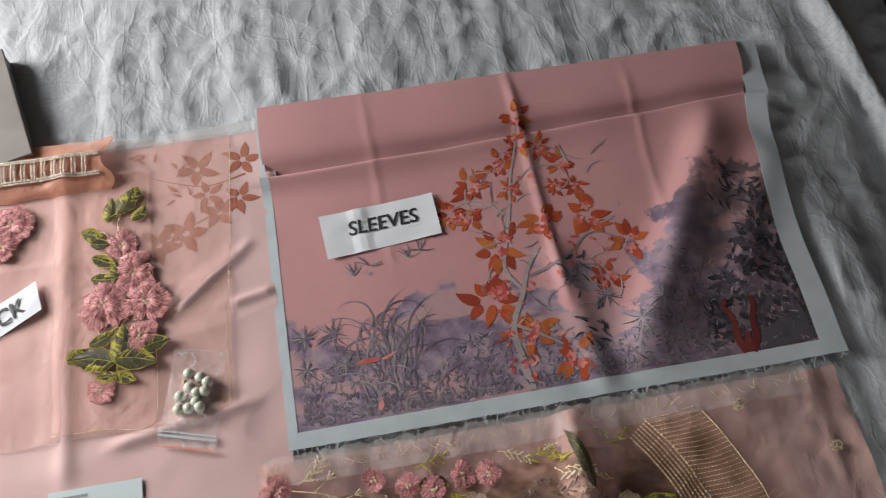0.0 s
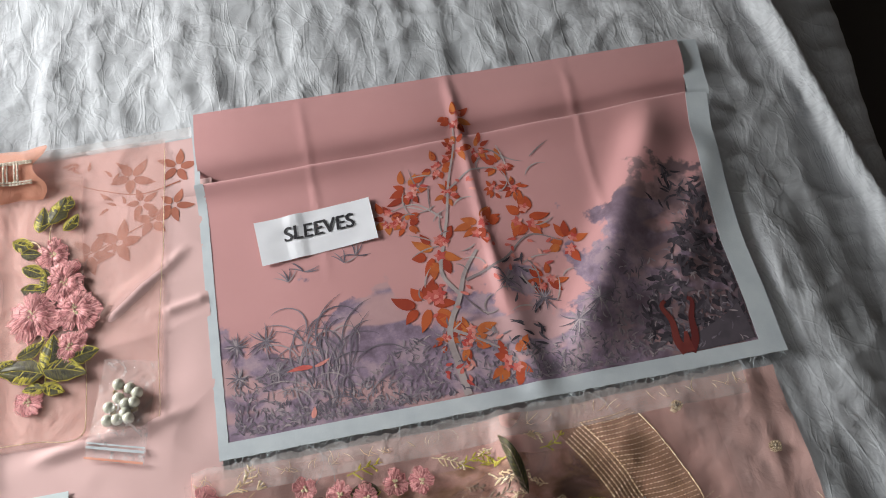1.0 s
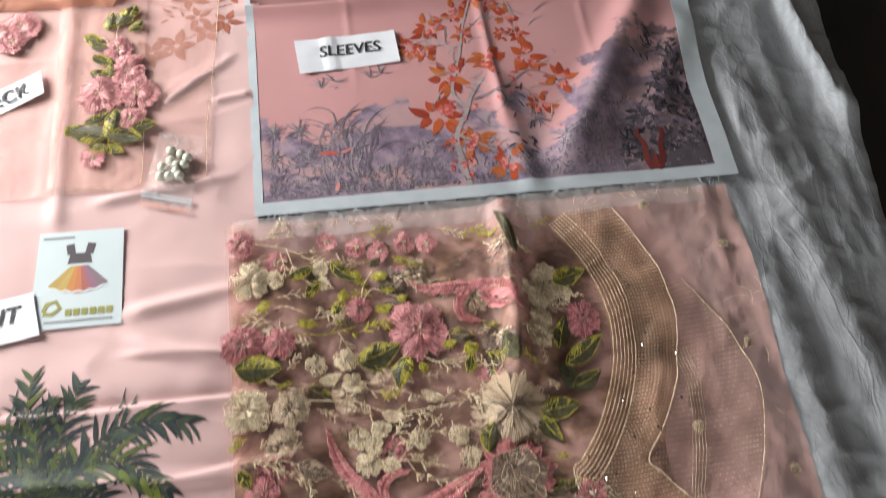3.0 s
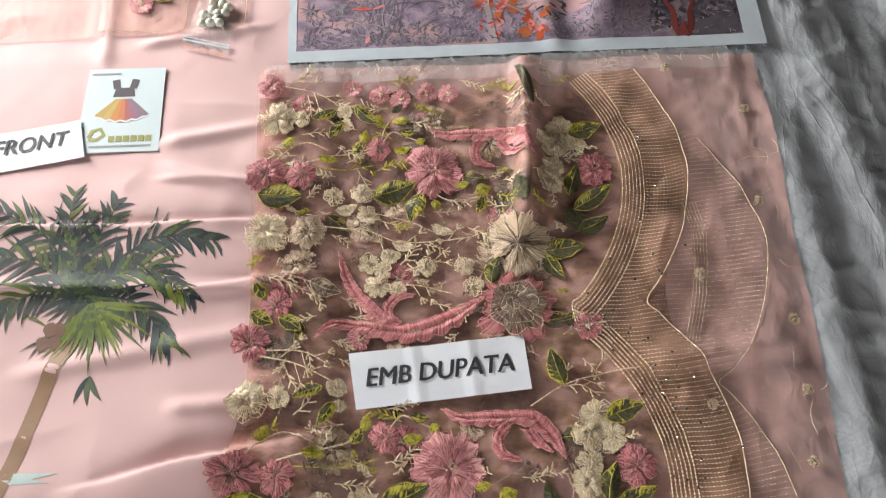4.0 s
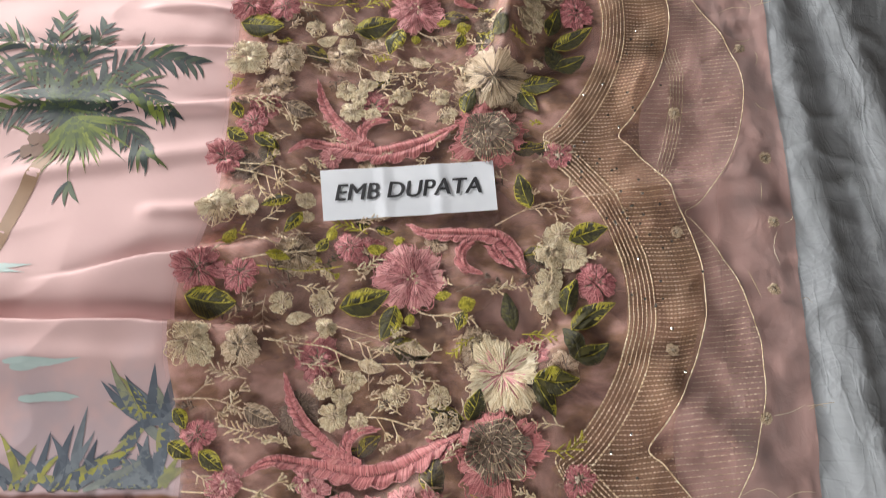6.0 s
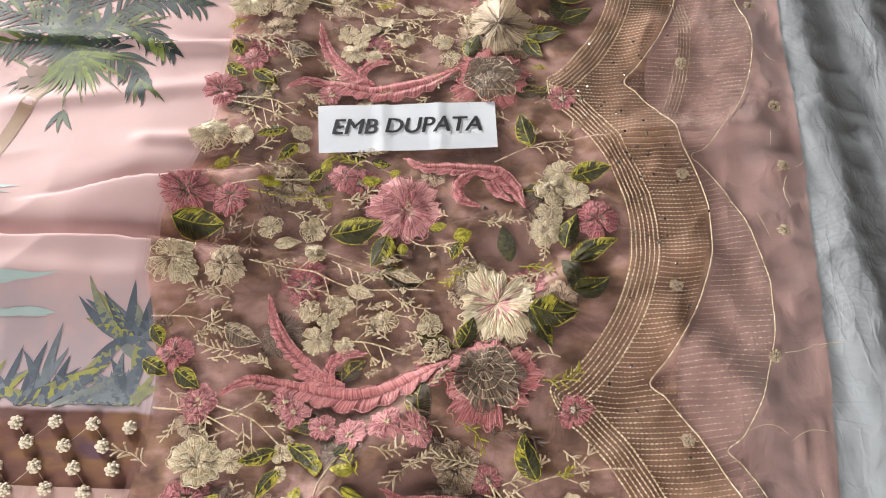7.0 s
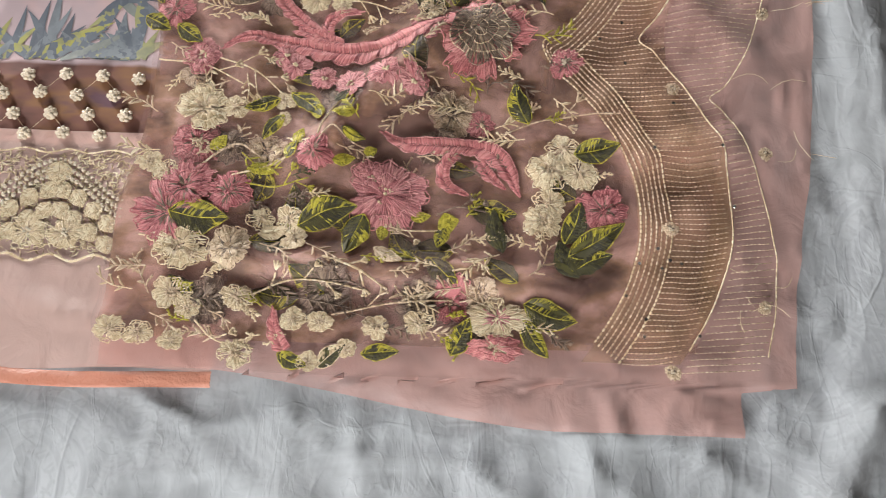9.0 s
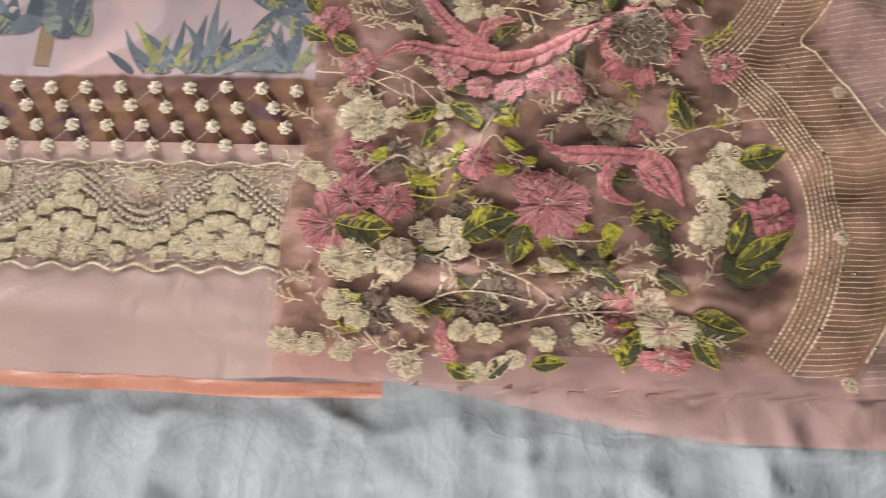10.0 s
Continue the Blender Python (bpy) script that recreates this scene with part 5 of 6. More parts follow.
    V([(0.105, -0.236), (0.150, -0.252), (0.200, -0.276)], T_GOLD, ((0.5, 0.7, 0.018), (0.8, 0.7, 0.016)))
    L(0.150, -0.285, 0.030, 345, 0.4, [T_CREAM, T_GOLD])
    L(0.198, -0.266, 0.030, 335, 0.4, [T_CREAM, T_GOLD])
    F(0.106, -0.308, 0.013, CREAMS, 6)
    F(0.132, -0.300, 0.012, CREAMS, 6)
    F(0.122, -0.318, 0.011, CREAMS, 6)
    F(0.116, -0.338, 0.015, CREAMS, 7)
    F(0.176, -0.316, 0.013, CREAMS, 6)
    F(0.222, -0.318, 0.013, CREAMS, 5)
    F(0.140, -0.344, 0.010, CREAMS, 5)
    F(0.230, -0.345, 0.013, CREAMS, 5)
    V([(0.130, -0.338), (0.165, -0.340), (0.205, -0.352)], T_CREAM, ((0.4, -0.9, 0.018), (0.6, -0.9, 0.016), (0.3, 0.9, 0.014)))
    V([(0.150, -0.320), (0.178, -0.312), (0.205, -0.290)], T_CREAM, ((0.4, 0.8, 0.014), (0.6, -0.8, 0.016), (0.8, 0.8, 0.014)))
    S(0.215, -0.300, 0.030, 285)
    V([(-0.030, -0.322), (0.010, -0.322), (0.045, -0.335)], T_GOLD, ((0.2, 0.7, 0.02), (0.4, -0.7, 0.02), (0.6, 0.8, 0.022), (0.8, -0.6, 0.02)))
    L(0.055, -0.338, 0.040, 340, 0.5, [T_GOLD, T_BROWN])
    # coral scrolls
    A([(0.072, -0.294), (0.080, -0.325), (0.095, -0.352), (0.128, -0.384)], (0.002, 0.013, 0.015, 0.010))
    A([(0.160, -0.352), (0.140, -0.353), (0.128, -0.366), (0.130, -0.388)], (0.003, 0.010, 0.012, 0.010))
    A([(0.043, -0.398), (0.065, -0.384), (0.095, -0.388), (0.130, -0.396)], (0.003, 0.012, 0.016, 0.022))
    A([(0.122, -0.394), (0.155, -0.398), (0.195, -0.386), (0.240, -0.360)], (0.018, 0.024, 0.024, 0.004))
    A([(0.100, -0.372), (0.120, -0.380), (0.140, -0.386)], (0.006, 0.018, 0.010))
    A([(0.186, -0.116), (0.205, -0.128), (0.240, -0.130), (0.275, -0.130)], (0.003, 0.014, 0.018, 0.014))
    A([(0.262, -0.128), (0.288, -0.134), (0.304, -0.150), (0.316, -0.176)], (0.014, 0.020, 0.018, 0.003))
    A([(0.258, -0.136), (0.246, -0.152), (0.248, -0.170), (0.266, -0.178)], (0.012, 0.012, 0.012, 0.004))
    A([(0.278, -0.142), (0.288, -0.158), (0.302, -0.170)], (0.012, 0.012, 0.003))
    # right-hand clusters
    F(0.288, -0.293, 0.042, [T_GOLD, T_BROWN, T_BROWN] if k == 0 else [T_CREAM, T_PINK, T_GOLD], 8)
    R(0.281, -0.374, 0.046)
    F(0.358, -0.130, 0.018, CREAMS, 5)
    F(0.346, -0.152, 0.020, CREAMS, 5)
    F(0.372, -0.156, 0.017, CREAMS, 5)
    F(0.344, -0.186, 0.015, CREAMS, 5)
    F(0.339, -0.206, 0.019, CREAMS, 6)
    S(0.338, -0.222, 0.022, 270)
    S(0.385, -0.158, 0.020, 5)
    F(0.395, -0.191, 0.024, ROSES, 7)
    L(0.390, -0.130, 0.046, 15, 0.5)
    L(0.366, -0.206, 0.044, 70, 0.42, None, 0.25)
    L(0.388, -0.231, 0.062, 33, 0.34, None, 0.45)
    L(0.362, -0.262, 0.040, 115, 0.5, [T_OLIVE, T_OLIVE], 0.2)
    L(0.384, -0.268, 0.042, 25, 0.45, None, 0.2)
    L(0.345, -0.300, 0.050, 5, 0.5, None, 0.4)
    L(0.330, -0.322, 0.042, 300, 0.4, None, 0.3)
    L(0.258, -0.325, 0.036, 70, 0.5, None, 0.3)
    L(0.298, -0.222, 0.044, 100, 0.36, [T_OLIVE, T_OLIVE], 0.1)
    L(0.319, -0.448, 0.046, 105, 0.42, None, 0.35)
    V([(0.285, -0.492), (0.325, -0.470), (0.375, -0.458), (0.415, -0.455)] if k < 2 else [(0.29, -0.42), (0.33, -0.40), (0.36, -0.39)], T_GOLD, ((0.3, 0.7, 0.02), (0.5, -0.6, 0.018), (0.6, 0.7, 0.022)))
    S(0.350, -0.440, 0.032, 320)
    F(0.362, -0.402, 0.017, [T_ROSE, T_BROWN, BEAD], 9)
    # left-hand bunch
    F(-0.002, -0.358, 0.018, ROSES, 8)
    F(-0.030, -0.406, 0.024, ROSES, 6)
    L(-0.022, -0.342, 0.024, 300, 0.55)
    L(-0.018, -0.374, 0.030, 330, 0.55)
    L(0.014, -0.384, 0.032, 325, 0.5)
    V([(-0.012, -0.414), (0.030, -0.418), (0.065, -0.438)] if k < 2 else [(0.0, -0.40), (0.03, -0.402), (0.06, -0.405)], T_CREAM, ((0.3, 0.8, 0.018), (0.5, -1.0, 0.022), (0.7, 0.8, 0.016)))
    S(0.010, -0.425, 0.024, 260)
    S(0.035, -0.418, 0.028, 285)
    F(0.094, -0.402, 0.014, PINKS, 6)

# cream motifs along the folded lower end
random.seed(19)
for x, y, r in ((-0.042, -1.056, 0.017), (-0.018, -1.058, 0.015), (0.006, -1.020, 0.020), (0.022, -1.034, 0.014), (0.064, -1.022, 0.018), (0.068, -1.072, 0.018), (0.012, -1.064, 0.014), (-0.012, -0.905, 0.016), (-0.030, -0.895, 0.015)):
    flower(dup, dup_z, x, y, r * 0.85, CREAMS, 6, squash=0.85)
vine(dup, dup_z, [(0.075, -1.020), (0.105, -1.005), (0.145, -1.006), (0.18, -1.012)], T_CREAM, 0.0024, ((0.2, 0.7, 0.014), (0.5, 0.7, 0.014), (0.7, -0.7, 0.012)))
vine(dup, dup_z, [(0.14, -0.985), (0.17, -0.995), (0.20, -1.012)], T_CREAM, 0.0024, ((0.4, 0.7, 0.012), (0.6, -0.8, 0.014)))
vine(dup, dup_z, [(0.15, -1.035), (0.20, -1.024), (0.26, -1.018)], T_GOLD, 0.0022, ((0.3, 0.6, 0.016), (0.6, 0.6, 0.016)))
vine(dup, dup_z, [(0.03, -1.045), (0.05, -1.062), (0.085, -1.068)], T_CREAM, 0.002, ((0.4, 0.8, 0.014), (0.7, -0.8, 0.014)))
for x, y, r in ((0.115, -1.040, 0.012), (0.140, -1.042, 0.012), (0.19, -1.045, 0.013), (0.228, -1.040, 0.013), (0.13, -1.078, 0.011), (0.165, -1.066, 0.010)):
    flower(dup, dup_z, x, y, r, CREAMS, 5, squash=0.85)
scroll(dup, dup_z, [(0.098, -1.030), (0.100, -1.050), (0.108, -1.066)], (0.003, 0.012, 0.014))
leaf(dup, dup_z, 0.118, -1.076, 0.030, 340, 0.45)
leaf(dup, dup_z, 0.152, -1.072, 0.032, 40, 0.45, [T_CREAM, T_OLIVE])
leaf(dup, dup_z, 0.195, -1.068, 0.034, 5, 0.4)
leaf(dup, dup_z, 0.265, -1.052, 0.038, 65, 0.5)
leaf(dup, dup_z, 0.332, -1.052, 0.040, 305, 0.4)
leaf(dup, dup_z, 0.345, -1.028, 0.050, 345, 0.5)
flower(dup, dup_z, 0.295, -1.062, 0.026, [T_CORAL, T_GOLD, T_CREAM], 7, squash=0.45)
flower(dup, dup_z, 0.298, -1.034, 0.028, [T_CREAM, T_PINK, T_CREAM], 8, squash=0.6)
flower(dup, dup_z, -0.005, -0.945, 0.034, ROSES, 8)

# small sprigs between the larger motifs, and the paler embroidery of the layer folded beneath
k = 0
tries = 0
while tries < 2600:
    tries += 1
    x, y = random.uniform(-0.03, 0.35), random.uniform(-1.06, -0.04)
    if not lies(x, y) or any((x - a) ** 2 + (y - b) ** 2 < (r + 0.004) ** 2 for a, b, r in PLACED):
        continue
    size = random.uniform(0.018, 0.046)
    PLACED.append((x, y, size * 0.5))
    sprig(dup, dup_z, x, y, size, random.choice((0, 20, 160, 200, 330)) + random.uniform(-25, 25), random.choice((T_CREAM, T_CREAM, T_GOLD, T_GOLD, T_BROWN, T_LIME)), random.randint(5, 10))


def inner_z(x, y):
    return dup_z(x, y) - 0.0026


for i in range(130):
    x, y = random.uniform(-0.02, 0.36), random.uniform(-1.05, -0.06)
    if i % 3 == 0:
        leaf(dup, inner_z, x, y, random.uniform(0.03, 0.05), random.uniform(0, 360), 0.5, [T_LIME, T_OLIVE], 0.0004, 0.3)
    elif i % 3 == 1:
        flower(dup, inner_z, x, y, random.uniform(0.014, 0.028), random.choice(([T_GOLD, T_BROWN, T_GOLD], [T_BROWN, T_BROWN, T_GOLD], [T_ROSE, T_BROWN, T_GOLD])), 6, 0.0004)
    else:
        sprig(dup, inner_z, x, y, random.uniform(0.03, 0.05), random.uniform(0, 360), random.choice((T_GOLD, T_BROWN, T_CREAM)), 7, 0.0004)

# tall folded leaf standing at the fold's upper end
leaf(dup, dup_z, 0.314, -0.070, 0.072, 104, 0.17, [T_BROWN, T_OLIVE], 0.004, 0.0, "dark olive leaf on the raised fold")


# ---- scalloped cord bands and ruled stitching of the dupatta's border ----
def scallop(y, cusps, x0, bulge, power):
    for a, b in zip(cusps, cusps[1:]):
        if b <= y <= a:
            s = (a - y) / (a - b)
            return x0 + bulge * max(0.0, math.sin(math.pi * s)) ** power
    return x0


CUSPS, CUSPS_OUT = (0.0, -0.388, -0.766, -1.105), (0.005, -0.372, -0.745, -1.10)
CUSPS_UNDER = (-0.10, -0.455, -0.80, -1.16)


def band_x(y):
    return scallop(y, CUSPS, 0.335, 0.096, 0.75)


def outer_x(y):
    return scallop(y, CUSPS_OUT, 0.430, 0.084, 0.8)


def under_x(y):
    for top, low, bulge in ((-0.12, -0.475, 0.092), (-0.475, -0.81, 0.066), (-0.81, -1.13, 0.052)):
        if low <= y <= top:
            return 0.500 + bulge * math.sin(math.pi * (top - y) / (top - low)) ** 0.7
    return 0.500


def band_point(u, v):
    y = lerp(-1.07, -0.034, v)
    x = lerp(band_x(y) - 0.004, max(outer_x(y), band_x(y) + 0.006), u)
    return (x, y, dup_z(x, y) - 0.0015)


grid("band_lining", 24, 200, band_point, ORGANZA_TAN, dup, "tan-gold scalloped band")
random.seed(23)
for off in range(7):
    t = Threads(dup_z, 0.001)
    line, y = [], -0.045
    while y > -1.068:
        d = (band_x(y - 0.002) - band_x(y + 0.002)) / -0.004
        nx, ny = 1 / math.hypot(1, d), -d / math.hypot(1, d)
        o = (off - 3) * 0.0046
        line.append((band_x(y) + 0.012 + nx * o, min(-0.028, max(-1.08, y + ny * o))))
        y -= 0.010
    t.cord(line, 0.0021 if off in (0, 6) else 0.0018, 0.0014, 0.0044, 0, 0.08)
    t.make("scallop_cord", [T_GOLD if off % 6 else T_CREAM], dup)
y, row = -0.036, 0
while y > -1.072:
    a, b = band_x(y) + 0.028, outer_x(y) - 0.002
    if b - a > 0.012:
        t = Threads(dup_z, 0.001)
        t.cord([(a, y), ((a + b) / 2, y + 0.002 * n2(y * 30, 1, 91)), (b, y + 0.004)], 0.0012, 0.0010, 0.0042, 0, 0.12)
        t.make("ruled_stitch", [T_GOLD], dup)
    y -= 0.0050
t = Threads(dup_z, 0.001)
t.cord([(outer_x(-0.04 - 0.012 * i), -0.04 - 0.012 * i) for i in range(86)], 0.0018, 0.0016)
t.make("outer_cord", [T_CREAM], dup)


def under_z(x, y):
    return dup_z(x, y) - 0.0035 if x < 0.54 else dup_z(x, y) - 0.0045


y = -0.12
while y > -1.08:
    a, b = outer_x(y) + 0.004, under_x(y)
    if b - a > 0.012:
        t = Threads(under_z, 0.0)
        t.cord([(a, y - 0.003), ((a + b) / 2, y), (b, y + 0.003)], 0.0012, 0.0010, 0.0042, 0, 0.12)
        t.make("ruled_stitch", [T_GOLD], dup)
    y -= 0.0062
t = Threads(under_z, 0.0)
t.cord([(under_x(-0.15 - 0.012 * i), -0.15 - 0.012 * i) for i in range(77)], 0.0015, 0.0012)
t.make("outer_cord", [T_CREAM], dup)
for o in range(5):
    t = Threads(under_z, 0.0)
    t.cord([(scallop(-0.24 - 0.01 * i, CUSPS_UNDER, 0.455, 0.05, 0.8) + 0.004 * o, -0.24 - 0.01 * i) for i in range(20)], 0.0013, 0.001)
    t.make("scallop_cord", [T_GOLD], dup)
for x, y in ((0.510, -0.041), (0.608, -0.103), (0.598, -0.244), (0.505, -0.341), (0.605, -0.405), (0.590, -0.571), (0.559, -0.714), (0.548, -0.868), (0.538, -1.016), (0.452, -1.077), (0.455, -0.947), (0.465, -0.802), (0.49, -0.50), (0.47, -0.64), (0.60, -0.49)):
    flower(dup, dup_z, x, y, 0.0075, [T_GOLD, T_BROWN, BEAD], 5, -0.002 if x > 0.53 else 0.001)
    sprig(dup, dup_z, x, y, 0.010, 250, T_GOLD, 2, -0.002 if x > 0.53 else 0.001)
for i in range(80):
    y = random.uniform(-1.05, -0.1)
    x = band_x(y) + random.choice((random.uniform(-0.002, 0.03), random.uniform(0.03, 0.09)))
    if abs(y + 0.45) > 0.12 and random.random() < 0.4:
        y = -0.45 + random.gauss(0, 0.03)
        x = band_x(y) + random.uniform(0.0, 0.08)
    bm = bmesh.new()
    bmesh.ops.create_cone(bm, cap_ends=True, segments=8, radius1=0.0019, radius2=0.0014, depth=0.0006,
                          matrix=pose(x, y, dup_z(x, y) + 0.003, random.uniform(-25, 25), random.uniform(-25, 25)))
    part("sequin", bm, SEQUIN, dup)

# ---- embroidery of the neckline panel ----
random.seed(29)


def neck_z(x, y):
    return front_z(x, y) + 0.0048


for x, y, r, n in ((-0.179, 0.290, 0.022, 7), (-0.165, 0.252, 0.028, 7), (-0.202, 0.214, 0.032, 7), (-0.152, 0.212, 0.030, 7), (-0.158, 0.165, 0.022, 6), (-0.207, 0.107, 0.017, 6), (-0.316, 0.344, 0.026, 7), (-0.325, 0.315, 0.022, 6), (-0.345, 0.33, 0.026, 7)):
    flower(neck, neck_z, x, y, r, [T_PINK, T_PINK, T_CREAM], n)
for x, y, ln, ang, w, fl in ((-0.172, 0.352, 0.042, 62, 0.5, 0.4), (-0.160, 0.360, 0.022, 70, 0.7, 0.9), (-0.192, 0.342, 0.036, 80, 0.5, 0.5), (-0.156, 0.332, 0.028, 50, 0.5, 0.8), (-0.214, 0.312, 0.028, 340, 0.6, 0.9), (-0.204, 0.296, 0.026, 350, 0.5, 0.2),
                             (-0.200, 0.270, 0.034, 330, 0.45, 0.6), (-0.188, 0.258, 0.028, 90, 0.5, 0.4), (-0.200, 0.248, 0.034, 350, 0.45, 0.3)):
    leaf(neck, neck_z, x, y, ln, ang, w, None, 0.0015, fl)
for x, y, ln, ang, w, fl in ((-0.203, 0.170, 0.036, 25, 0.4, 0.4), (-0.182, 0.162, 0.046, 80, 0.5, 0.5), (-0.215, 0.142, 0.056, 170, 0.5, 0.4), (-0.165, 0.136, 0.052, 345, 0.5, 0.4), (-0.142, 0.152, 0.036, 10, 0.5, 0.4), (-0.232, 0.152, 0.026, 40, 0.6, 0.9), (-0.200, 0.120, 0.026, 175, 0.5, 0.9), (-0.178, 0.118, 0.028, 335, 0.5, 0.8)):
    leaf(neck, neck_z, x, y, ln, ang, w, None, 0.0015, fl)
vine(neck, neck_z, [(-0.178, 0.290), (-0.182, 0.325), (-0.165, 0.362)], T_CREAM, 0.002)
vine(neck, neck_z, [(-0.190, 0.292), (-0.198, 0.310), (-0.212, 0.316)], T_CREAM, 0.002)
vine(neck, neck_z, [(-0.190, 0.185), (-0.186, 0.150), (-0.188, 0.115)], T_LIME, 0.002)
vine(neck, neck_z, [(-0.186, 0.182), (-0.205, 0.168), (-0.230, 0.156)], T_CREAM, 0.002)
t = Threads(neck_z, 0.0)
t.cord([(-0.262, 0.062), (-0.20, 0.060), (-0.150, 0.055), (-0.142, 0.10), (-0.143, 0.20)], 0.0012, 0.001, 0.005)
t.cord([(-0.060, 0.060), (-0.058, 0.15), (-0.045, 0.28), (-0.036, 0.42)], 0.001, 0.0008, 0.006)
tagged(t.make("cut_edge_threads", [T_CREAM], neck, "loose frayed threads"), kind="stuff")

# ---- roll of lace trim ----
trim = thing("lace_trim_roll", "rolled orange organza trim with a cream ladder lace band", "trim")


def roll_point(u, v):
    x = lerp(-0.50, -0.192 + 0.008 * math.sin(v * 9), u)
    yc, half = 0.415 + 0.02 * (-0.25 - x), 0.040
    y = yc + half * (2 * v - 1) + 0.004 * n2(x * 30, v * 4, 95)
    return (x, y, front_z(x, y) + 0.004 + 0.014 * math.sin(math.pi * v) ** 0.7 + 0.003 * n2(x * 40, v * 6, 96))


grid("organza_roll", 70, 24, roll_point, mat_sheer("orange_organza", (0.76, 0.36, 0.24), 0.85), trim)


def roll_z(x, y):
    v = min(0.999, max(0.001, (y - (0.415 + 0.02 * (-0.25 - x)) + 0.040) / 0.080))
    return front_z(x, y) + 0.0065 + 0.014 * math.sin(math.pi * v) ** 0.7


t = Threads(roll_z, 0.0)
for o in (-0.016, -0.013, 0.013, 0.016):
    t.cord([(-0.50 + 0.05 * i, 0.410 + o + 0.02 * (0.25 - 0.05 * i)) for i in range(7)], 0.0034, 0.002, 0.004)
for i in range(22):
    x = -0.49 + 0.0128 * i
    for o in (0.0, 0.004):
        t.cord([(x + o, 0.396 + 0.02 * (-0.25 - x)), (x + o, 0.424 + 0.02 * (-0.25 - x))], 0.003, 0.002, 0.004)
t.make("ladder_lace", [mat_thread("white_lace_thread", (0.55, 0.46, 0.36), (0.72, 0.64, 0.53), (0.82, 0.75, 0.65))], trim, "cream ladder lace")

# ---- bag of pearls ----
bag = thing("pearl_bag", "small clear zip bag with pearl beads on the pink cloth", "plastic bag")
plastic = Mat("clear_film_painted_glints", 0.12, spec=0.6)
plastic.color((0.85, 0.85, 0.85))
plastic.bump(plastic.noise(90, 4), 0.8, 0.004)
# noisy whitish cover paints reflections and highlights onto the clear film
plastic.sheer(plastic.math("ADD", 0.12, plastic.math("MULTIPLY", plastic.gray(plastic.noise(60, 4, distort=1.5), 0.52, 0.70), 0.4)), (0.9, 0.9, 0.9))
BTL, BTR, BBR, BBL = Vector((-0.121, 0.145)), Vector((-0.060, 0.130)), Vector((-0.082, 0.012)), Vector((-0.146, 0.031))


def bag_point(u, v):
    p = BBL.lerp(BBR, u).lerp(BTL.lerp(BTR, u), v)
    puff = math.sin(math.pi * u) * math.exp(-((v - 0.48) / 0.24) ** 2)
    return (p.x, p.y, front_z(p.x, p.y) + 0.003 + 0.011 * puff + 0.0016 * n2(u * 7, v * 9, 97))


grid("film", 26, 44, bag_point, plastic.m, bag)
grid("back_film", 8, 12, lambda u, v: (*BBL.lerp(BBR, u).lerp(BTL.lerp(BTR, u), v), front_z(*BBL.lerp(BBR, u).lerp(BTL.lerp(BTR, u), v)) + 0.0012), plastic.m, bag)
for v0, v1, mt, nm in ((0.10, 0.125, SELVEDGE, "zip_strip"), (0.145, 0.16, SELVEDGE, "zip_strip"), (0.0, 0.022, ORANGE_SILK, "bottom_strip")):
    grid(nm, 14, 2, lambda u, v: (*BBL.lerp(BBR, u).lerp(BTL.lerp(BTR, u), lerp(v0, v1, v)), front_z(*BBL.lerp(BBR, u)) + 0.0055), mt, bag)
for x, y in ((-0.105, 0.109), (-0.092, 0.102), (-0.084, 0.095), (-0.105, 0.092), (-0.097, 0.084), (-0.116, 0.083), (-0.098, 0.073), (-0.118, 0.068), (-0.107, 0.067), (-0.094, 0.066), (-0.088, 0.084)):
    bm = bmesh.new()
    bmesh.ops.create_uvsphere(bm, u_segments=16, v_segments=10, radius=0.0068, matrix=pose(x, y, front_z(x, y) + 0.0085))
    for f in bm.faces:
        f.smooth = True
    part("pearl", bm, PEARL, bag)
t = Threads(front_z, 0.006)
for i in range(16):
    x, y = random.uniform(-0.115, -0.085), random.uniform(0.062, 0.108)
    t.knot(x, y, 0.003)
t.make("gold_bead_caps", [mat_plain("antique_gold", (0.30, 0.22, 0.10), (0.42, 0.32, 0.16), 0.3, 30, metal=1.0)], bag, "small antique gold bead caps")

# ---- glossy card with a dress on it ----
card = thing("marketing_card", "glossy pale blue card with a colourful printed dress", "card")
CARD = mat_plain("glossy_pale_blue_card", (0.58, 0.67, 0.69), (0.66, 0.74, 0.76), 0.22, 8, bump=0.02, spec=0.6)
CTL, CTR, CBR, CBL = Vector((-0.266, 0.001)), Vector((-0.164, 0.000)), Vector((-0.163, -0.132)), Vector((-0.271, -0.131))
card_top = max(front_z(x, y) for x in (-0.27, -0.22, -0.165) for y in (-0.13, -0.065, 0.0)) + 0.0012


def card_z(x, y):
    return card_top + 0.0002


def card_at(u, v):
    return tuple(CBL.lerp(CBR, u).lerp(CTL.lerp(CTR, u), v))


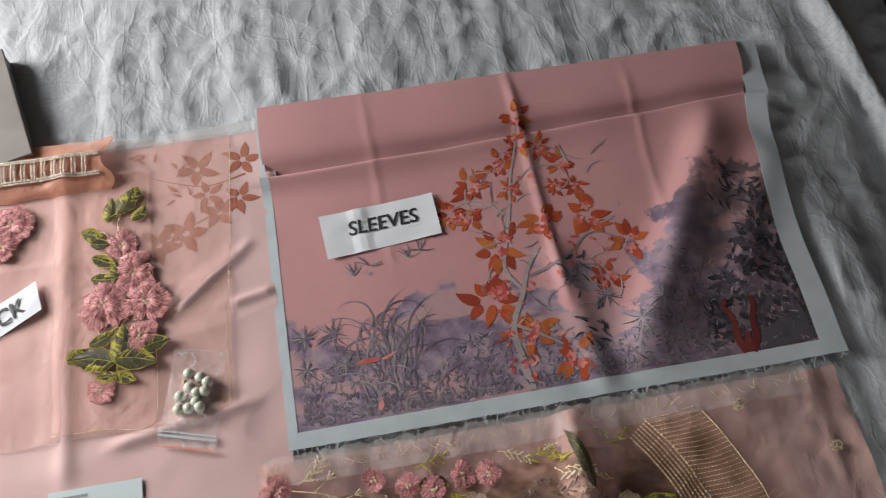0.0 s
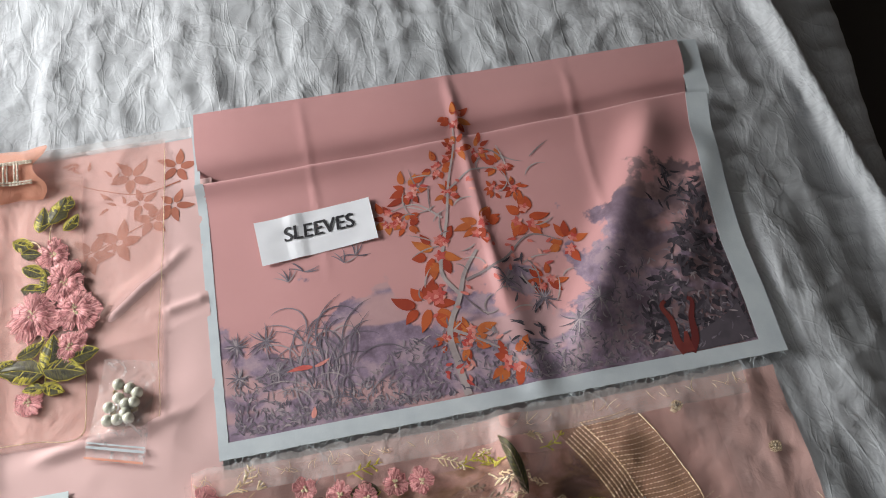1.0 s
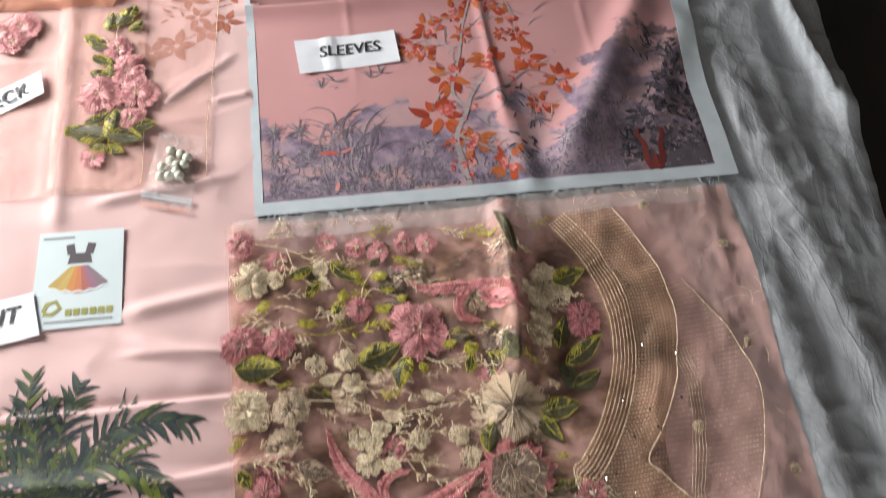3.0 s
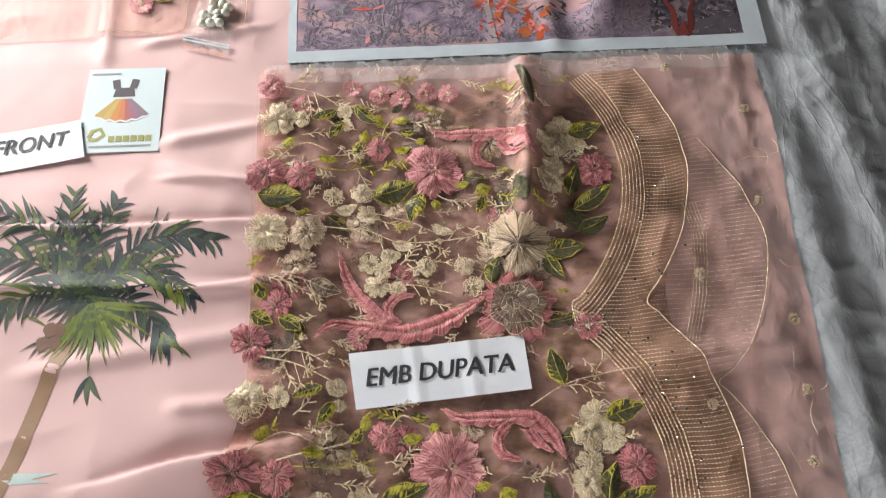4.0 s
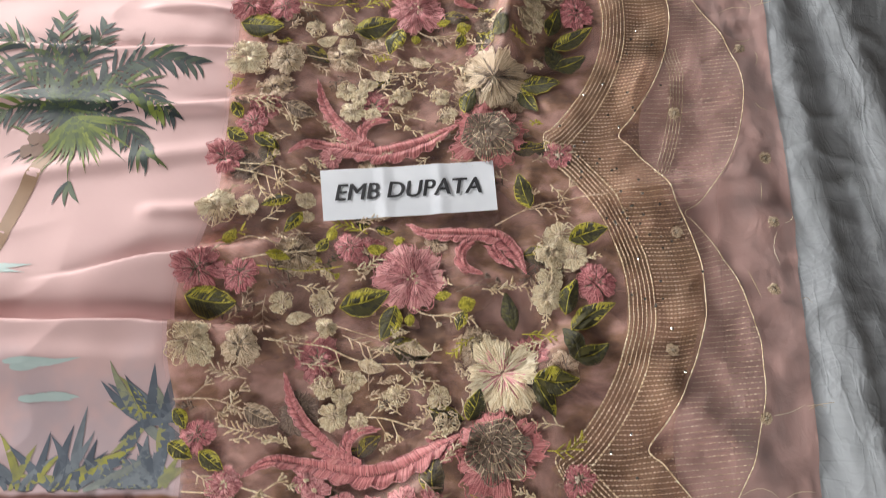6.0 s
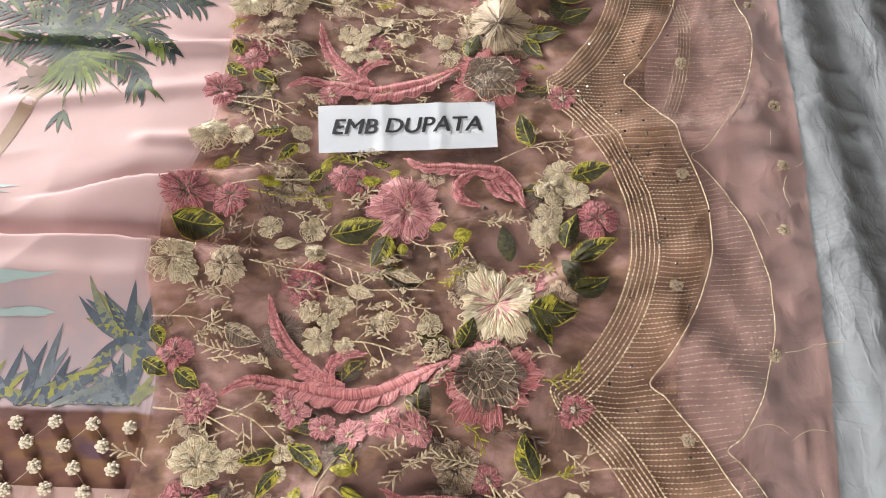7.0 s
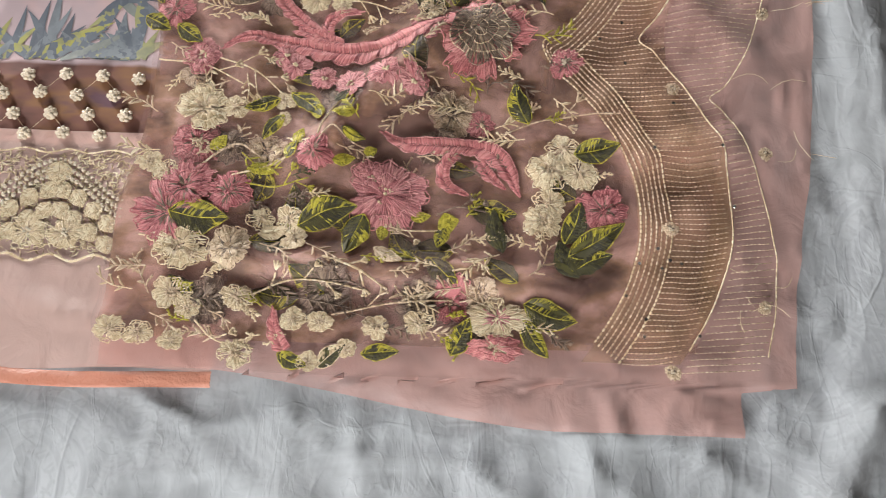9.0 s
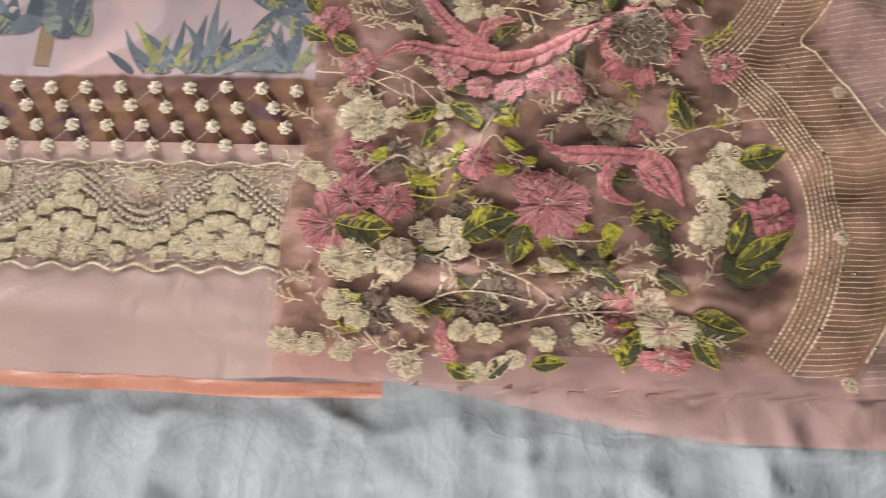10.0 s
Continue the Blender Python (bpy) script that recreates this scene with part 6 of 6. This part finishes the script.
grid("card_stock", 8, 10, lambda u, v: (*card_at(u, v), card_top), CARD, card, thick=0.0006)
pr = Print(card_z, 0.0)
pr.strip([card_at(0.5, 0.65), card_at(0.5, 0.70), card_at(0.5, 0.76)], lambda t: 0.030 - 0.006 * t)
for s in (-1, 1):
    pr.strip([card_at(0.5 + s * 0.10, 0.75), card_at(0.5 + s * 0.13, 0.86)], lambda t: 0.010)
pr.make("dress_bodice", mat_plain("dark_grey_print", (0.07, 0.06, 0.07), (0.10, 0.09, 0.10), 0.4), card)
for i, col in enumerate(((0.42, 0.30, 0.10), (0.46, 0.34, 0.12), (0.50, 0.23, 0.08), (0.48, 0.19, 0.09), (0.36, 0.13, 0.12), (0.26, 0.14, 0.20), (0.20, 0.16, 0.18))):
    pr = Print(card_z, 0.0)
    a, b, c = -0.34 + 0.68 * i / 7, -0.34 + 0.68 * (i + 1) / 7, 0.10 / 0.34
    top0, top1 = card_at(0.5 + a * c, 0.625), card_at(0.5 + b * c, 0.625)
    lo0, lo1 = card_at(0.5 + a, 0.44 - 0.10 * math.cos(a * 4.4)), card_at(0.5 + b, 0.44 - 0.10 * math.cos(b * 4.4))
    mesh_object("dress_panel", [(*p, card_top + 0.0003) for p in (lo0, lo1, top1, top0)], [(0, 1, 2, 3)], mat_plain("skirt_panel_print", col, tuple(min(1, v * 1.25) for v in col), 0.35), card)
pr = Print(card_z, 0.0002)
pr.strip([card_at(0.17 + 0.066 * i, 0.345 + 0.022 * (i % 2) + 0.06 * ((i - 5) / 5) ** 2) for i in range(11)], lambda t: 0.0022)
pr.make("dress_hem", PAPER, card)
pr = Print(card_z, 0.0002)
pr.strip([card_at(0.14, 0.17), card_at(0.17, 0.25), card_at(0.27, 0.27), card_at(0.32, 0.20), card_at(0.24, 0.145), card_at(0.14, 0.15)], lambda t: 0.005)
OLIVE_PRINT = mat_plain("olive_print", (0.26, 0.26, 0.07), (0.34, 0.34, 0.12), 0.4)
GREY_PRINT = mat_plain("grey_print", (0.25, 0.26, 0.28), (0.32, 0.33, 0.35), 0.4)
pr.make("emblem_curl", OLIVE_PRINT, card)
for i in range(6):
    pr = Print(card_z, 0.0002)
    pr.strip([card_at(0.38 + 0.09 * i, 0.15), card_at(0.45 + 0.09 * i, 0.15)], lambda t: 0.009)
    pr.make("wordmark_bar", OLIVE_PRINT, card, "plain olive bar")
for u0, u1, v in ((0.16, 0.90, 0.065), (0.05, 0.42, 0.935)):
    pr = Print(card_z, 0.0002)
    pr.strip([card_at(u0, v), card_at(u1, v)], lambda t: 0.0028)
    pr.make("small_print_bar", GREY_PRINT, card, "plain grey bar")

# ---- flat grey box at the edge of the cloths ----
box_ob = thing("grey_box", "flat grey-brown cardboard box on the bed sheet", "box")
bm = bmesh.new()
box(bm, (-0.17, -0.05, 0.0), (0.0, 0.13, 0.022), 0.002)
bmesh.ops.transform(bm, matrix=pose(-0.300, 0.487, -0.012, 0, 0, 14), verts=bm.verts)
part("carton", bm, mat_plain("grey_brown_card", (0.17, 0.15, 0.14), (0.22, 0.20, 0.185), 0.6, 14), box_ob)
bm = bmesh.new()
box(bm, (-0.172, -0.052, 0.0), (0.002, 0.132, 0.006), 0.001)
bmesh.ops.transform(bm, matrix=pose(-0.300, 0.487, 0.0105, 0, 0, 14), verts=bm.verts)
part("lid", bm, mat_plain("grey_brown_lid", (0.19, 0.17, 0.16), (0.25, 0.23, 0.21), 0.6, 14), box_ob)

# ---- loose threads along cut edges ----
random.seed(31)
t = Threads(lambda x, y: -0.004, 0.0)
for i in range(150):
    x = random.uniform(0.0, 0.66)
    a = random.uniform(-2.6, -0.6)
    t.stroke((x, 0.001), polar(x, 0.001, random.uniform(0.004, 0.016), a), 0.0007, 0.0005, 0.001, 0, 3, random.uniform(-0.003, 0.003))
for x, y, a, ln in ((0.03, -0.002, -1.4, 0.05), (0.10, -0.002, -1.2, 0.06), (0.11, -0.004, -1.9, 0.05), (0.42, -0.003, -1.2, 0.05), (0.02, -0.01, -2.6, 0.06)):
    t.stroke((x, y), polar(x, y, ln, a), 0.0008, 0.0006, 0.002, 0, 6, 0.01)
tagged(t.make("loose_threads", [SELVEDGE], sleeve, "white frayed threads"), kind="stuff")
t = Threads(dup_z, 0.0005)
for i in range(26):
    y = random.uniform(-1.05, -0.1)
    x = right_edge(y) - random.uniform(0.0, 0.05)
    t.stroke((x, y), polar(x, y, random.uniform(0.01, 0.04), random.uniform(0, 6.28)), 0.0006, 0.0005, 0.001, 0, 5, random.uniform(-0.01, 0.01))
for i in range(70):
    x = random.uniform(-0.03, 0.6)
    t.stroke((x, -0.028), polar(x, -0.028, random.uniform(0.005, 0.02), random.uniform(0.4, 2.7)), 0.0006, 0.0005, 0.001, 0, 3, random.uniform(-0.004, 0.004))
tagged(t.make("loose_threads", [T_CREAM], dup, "pale frayed threads"), kind="stuff")
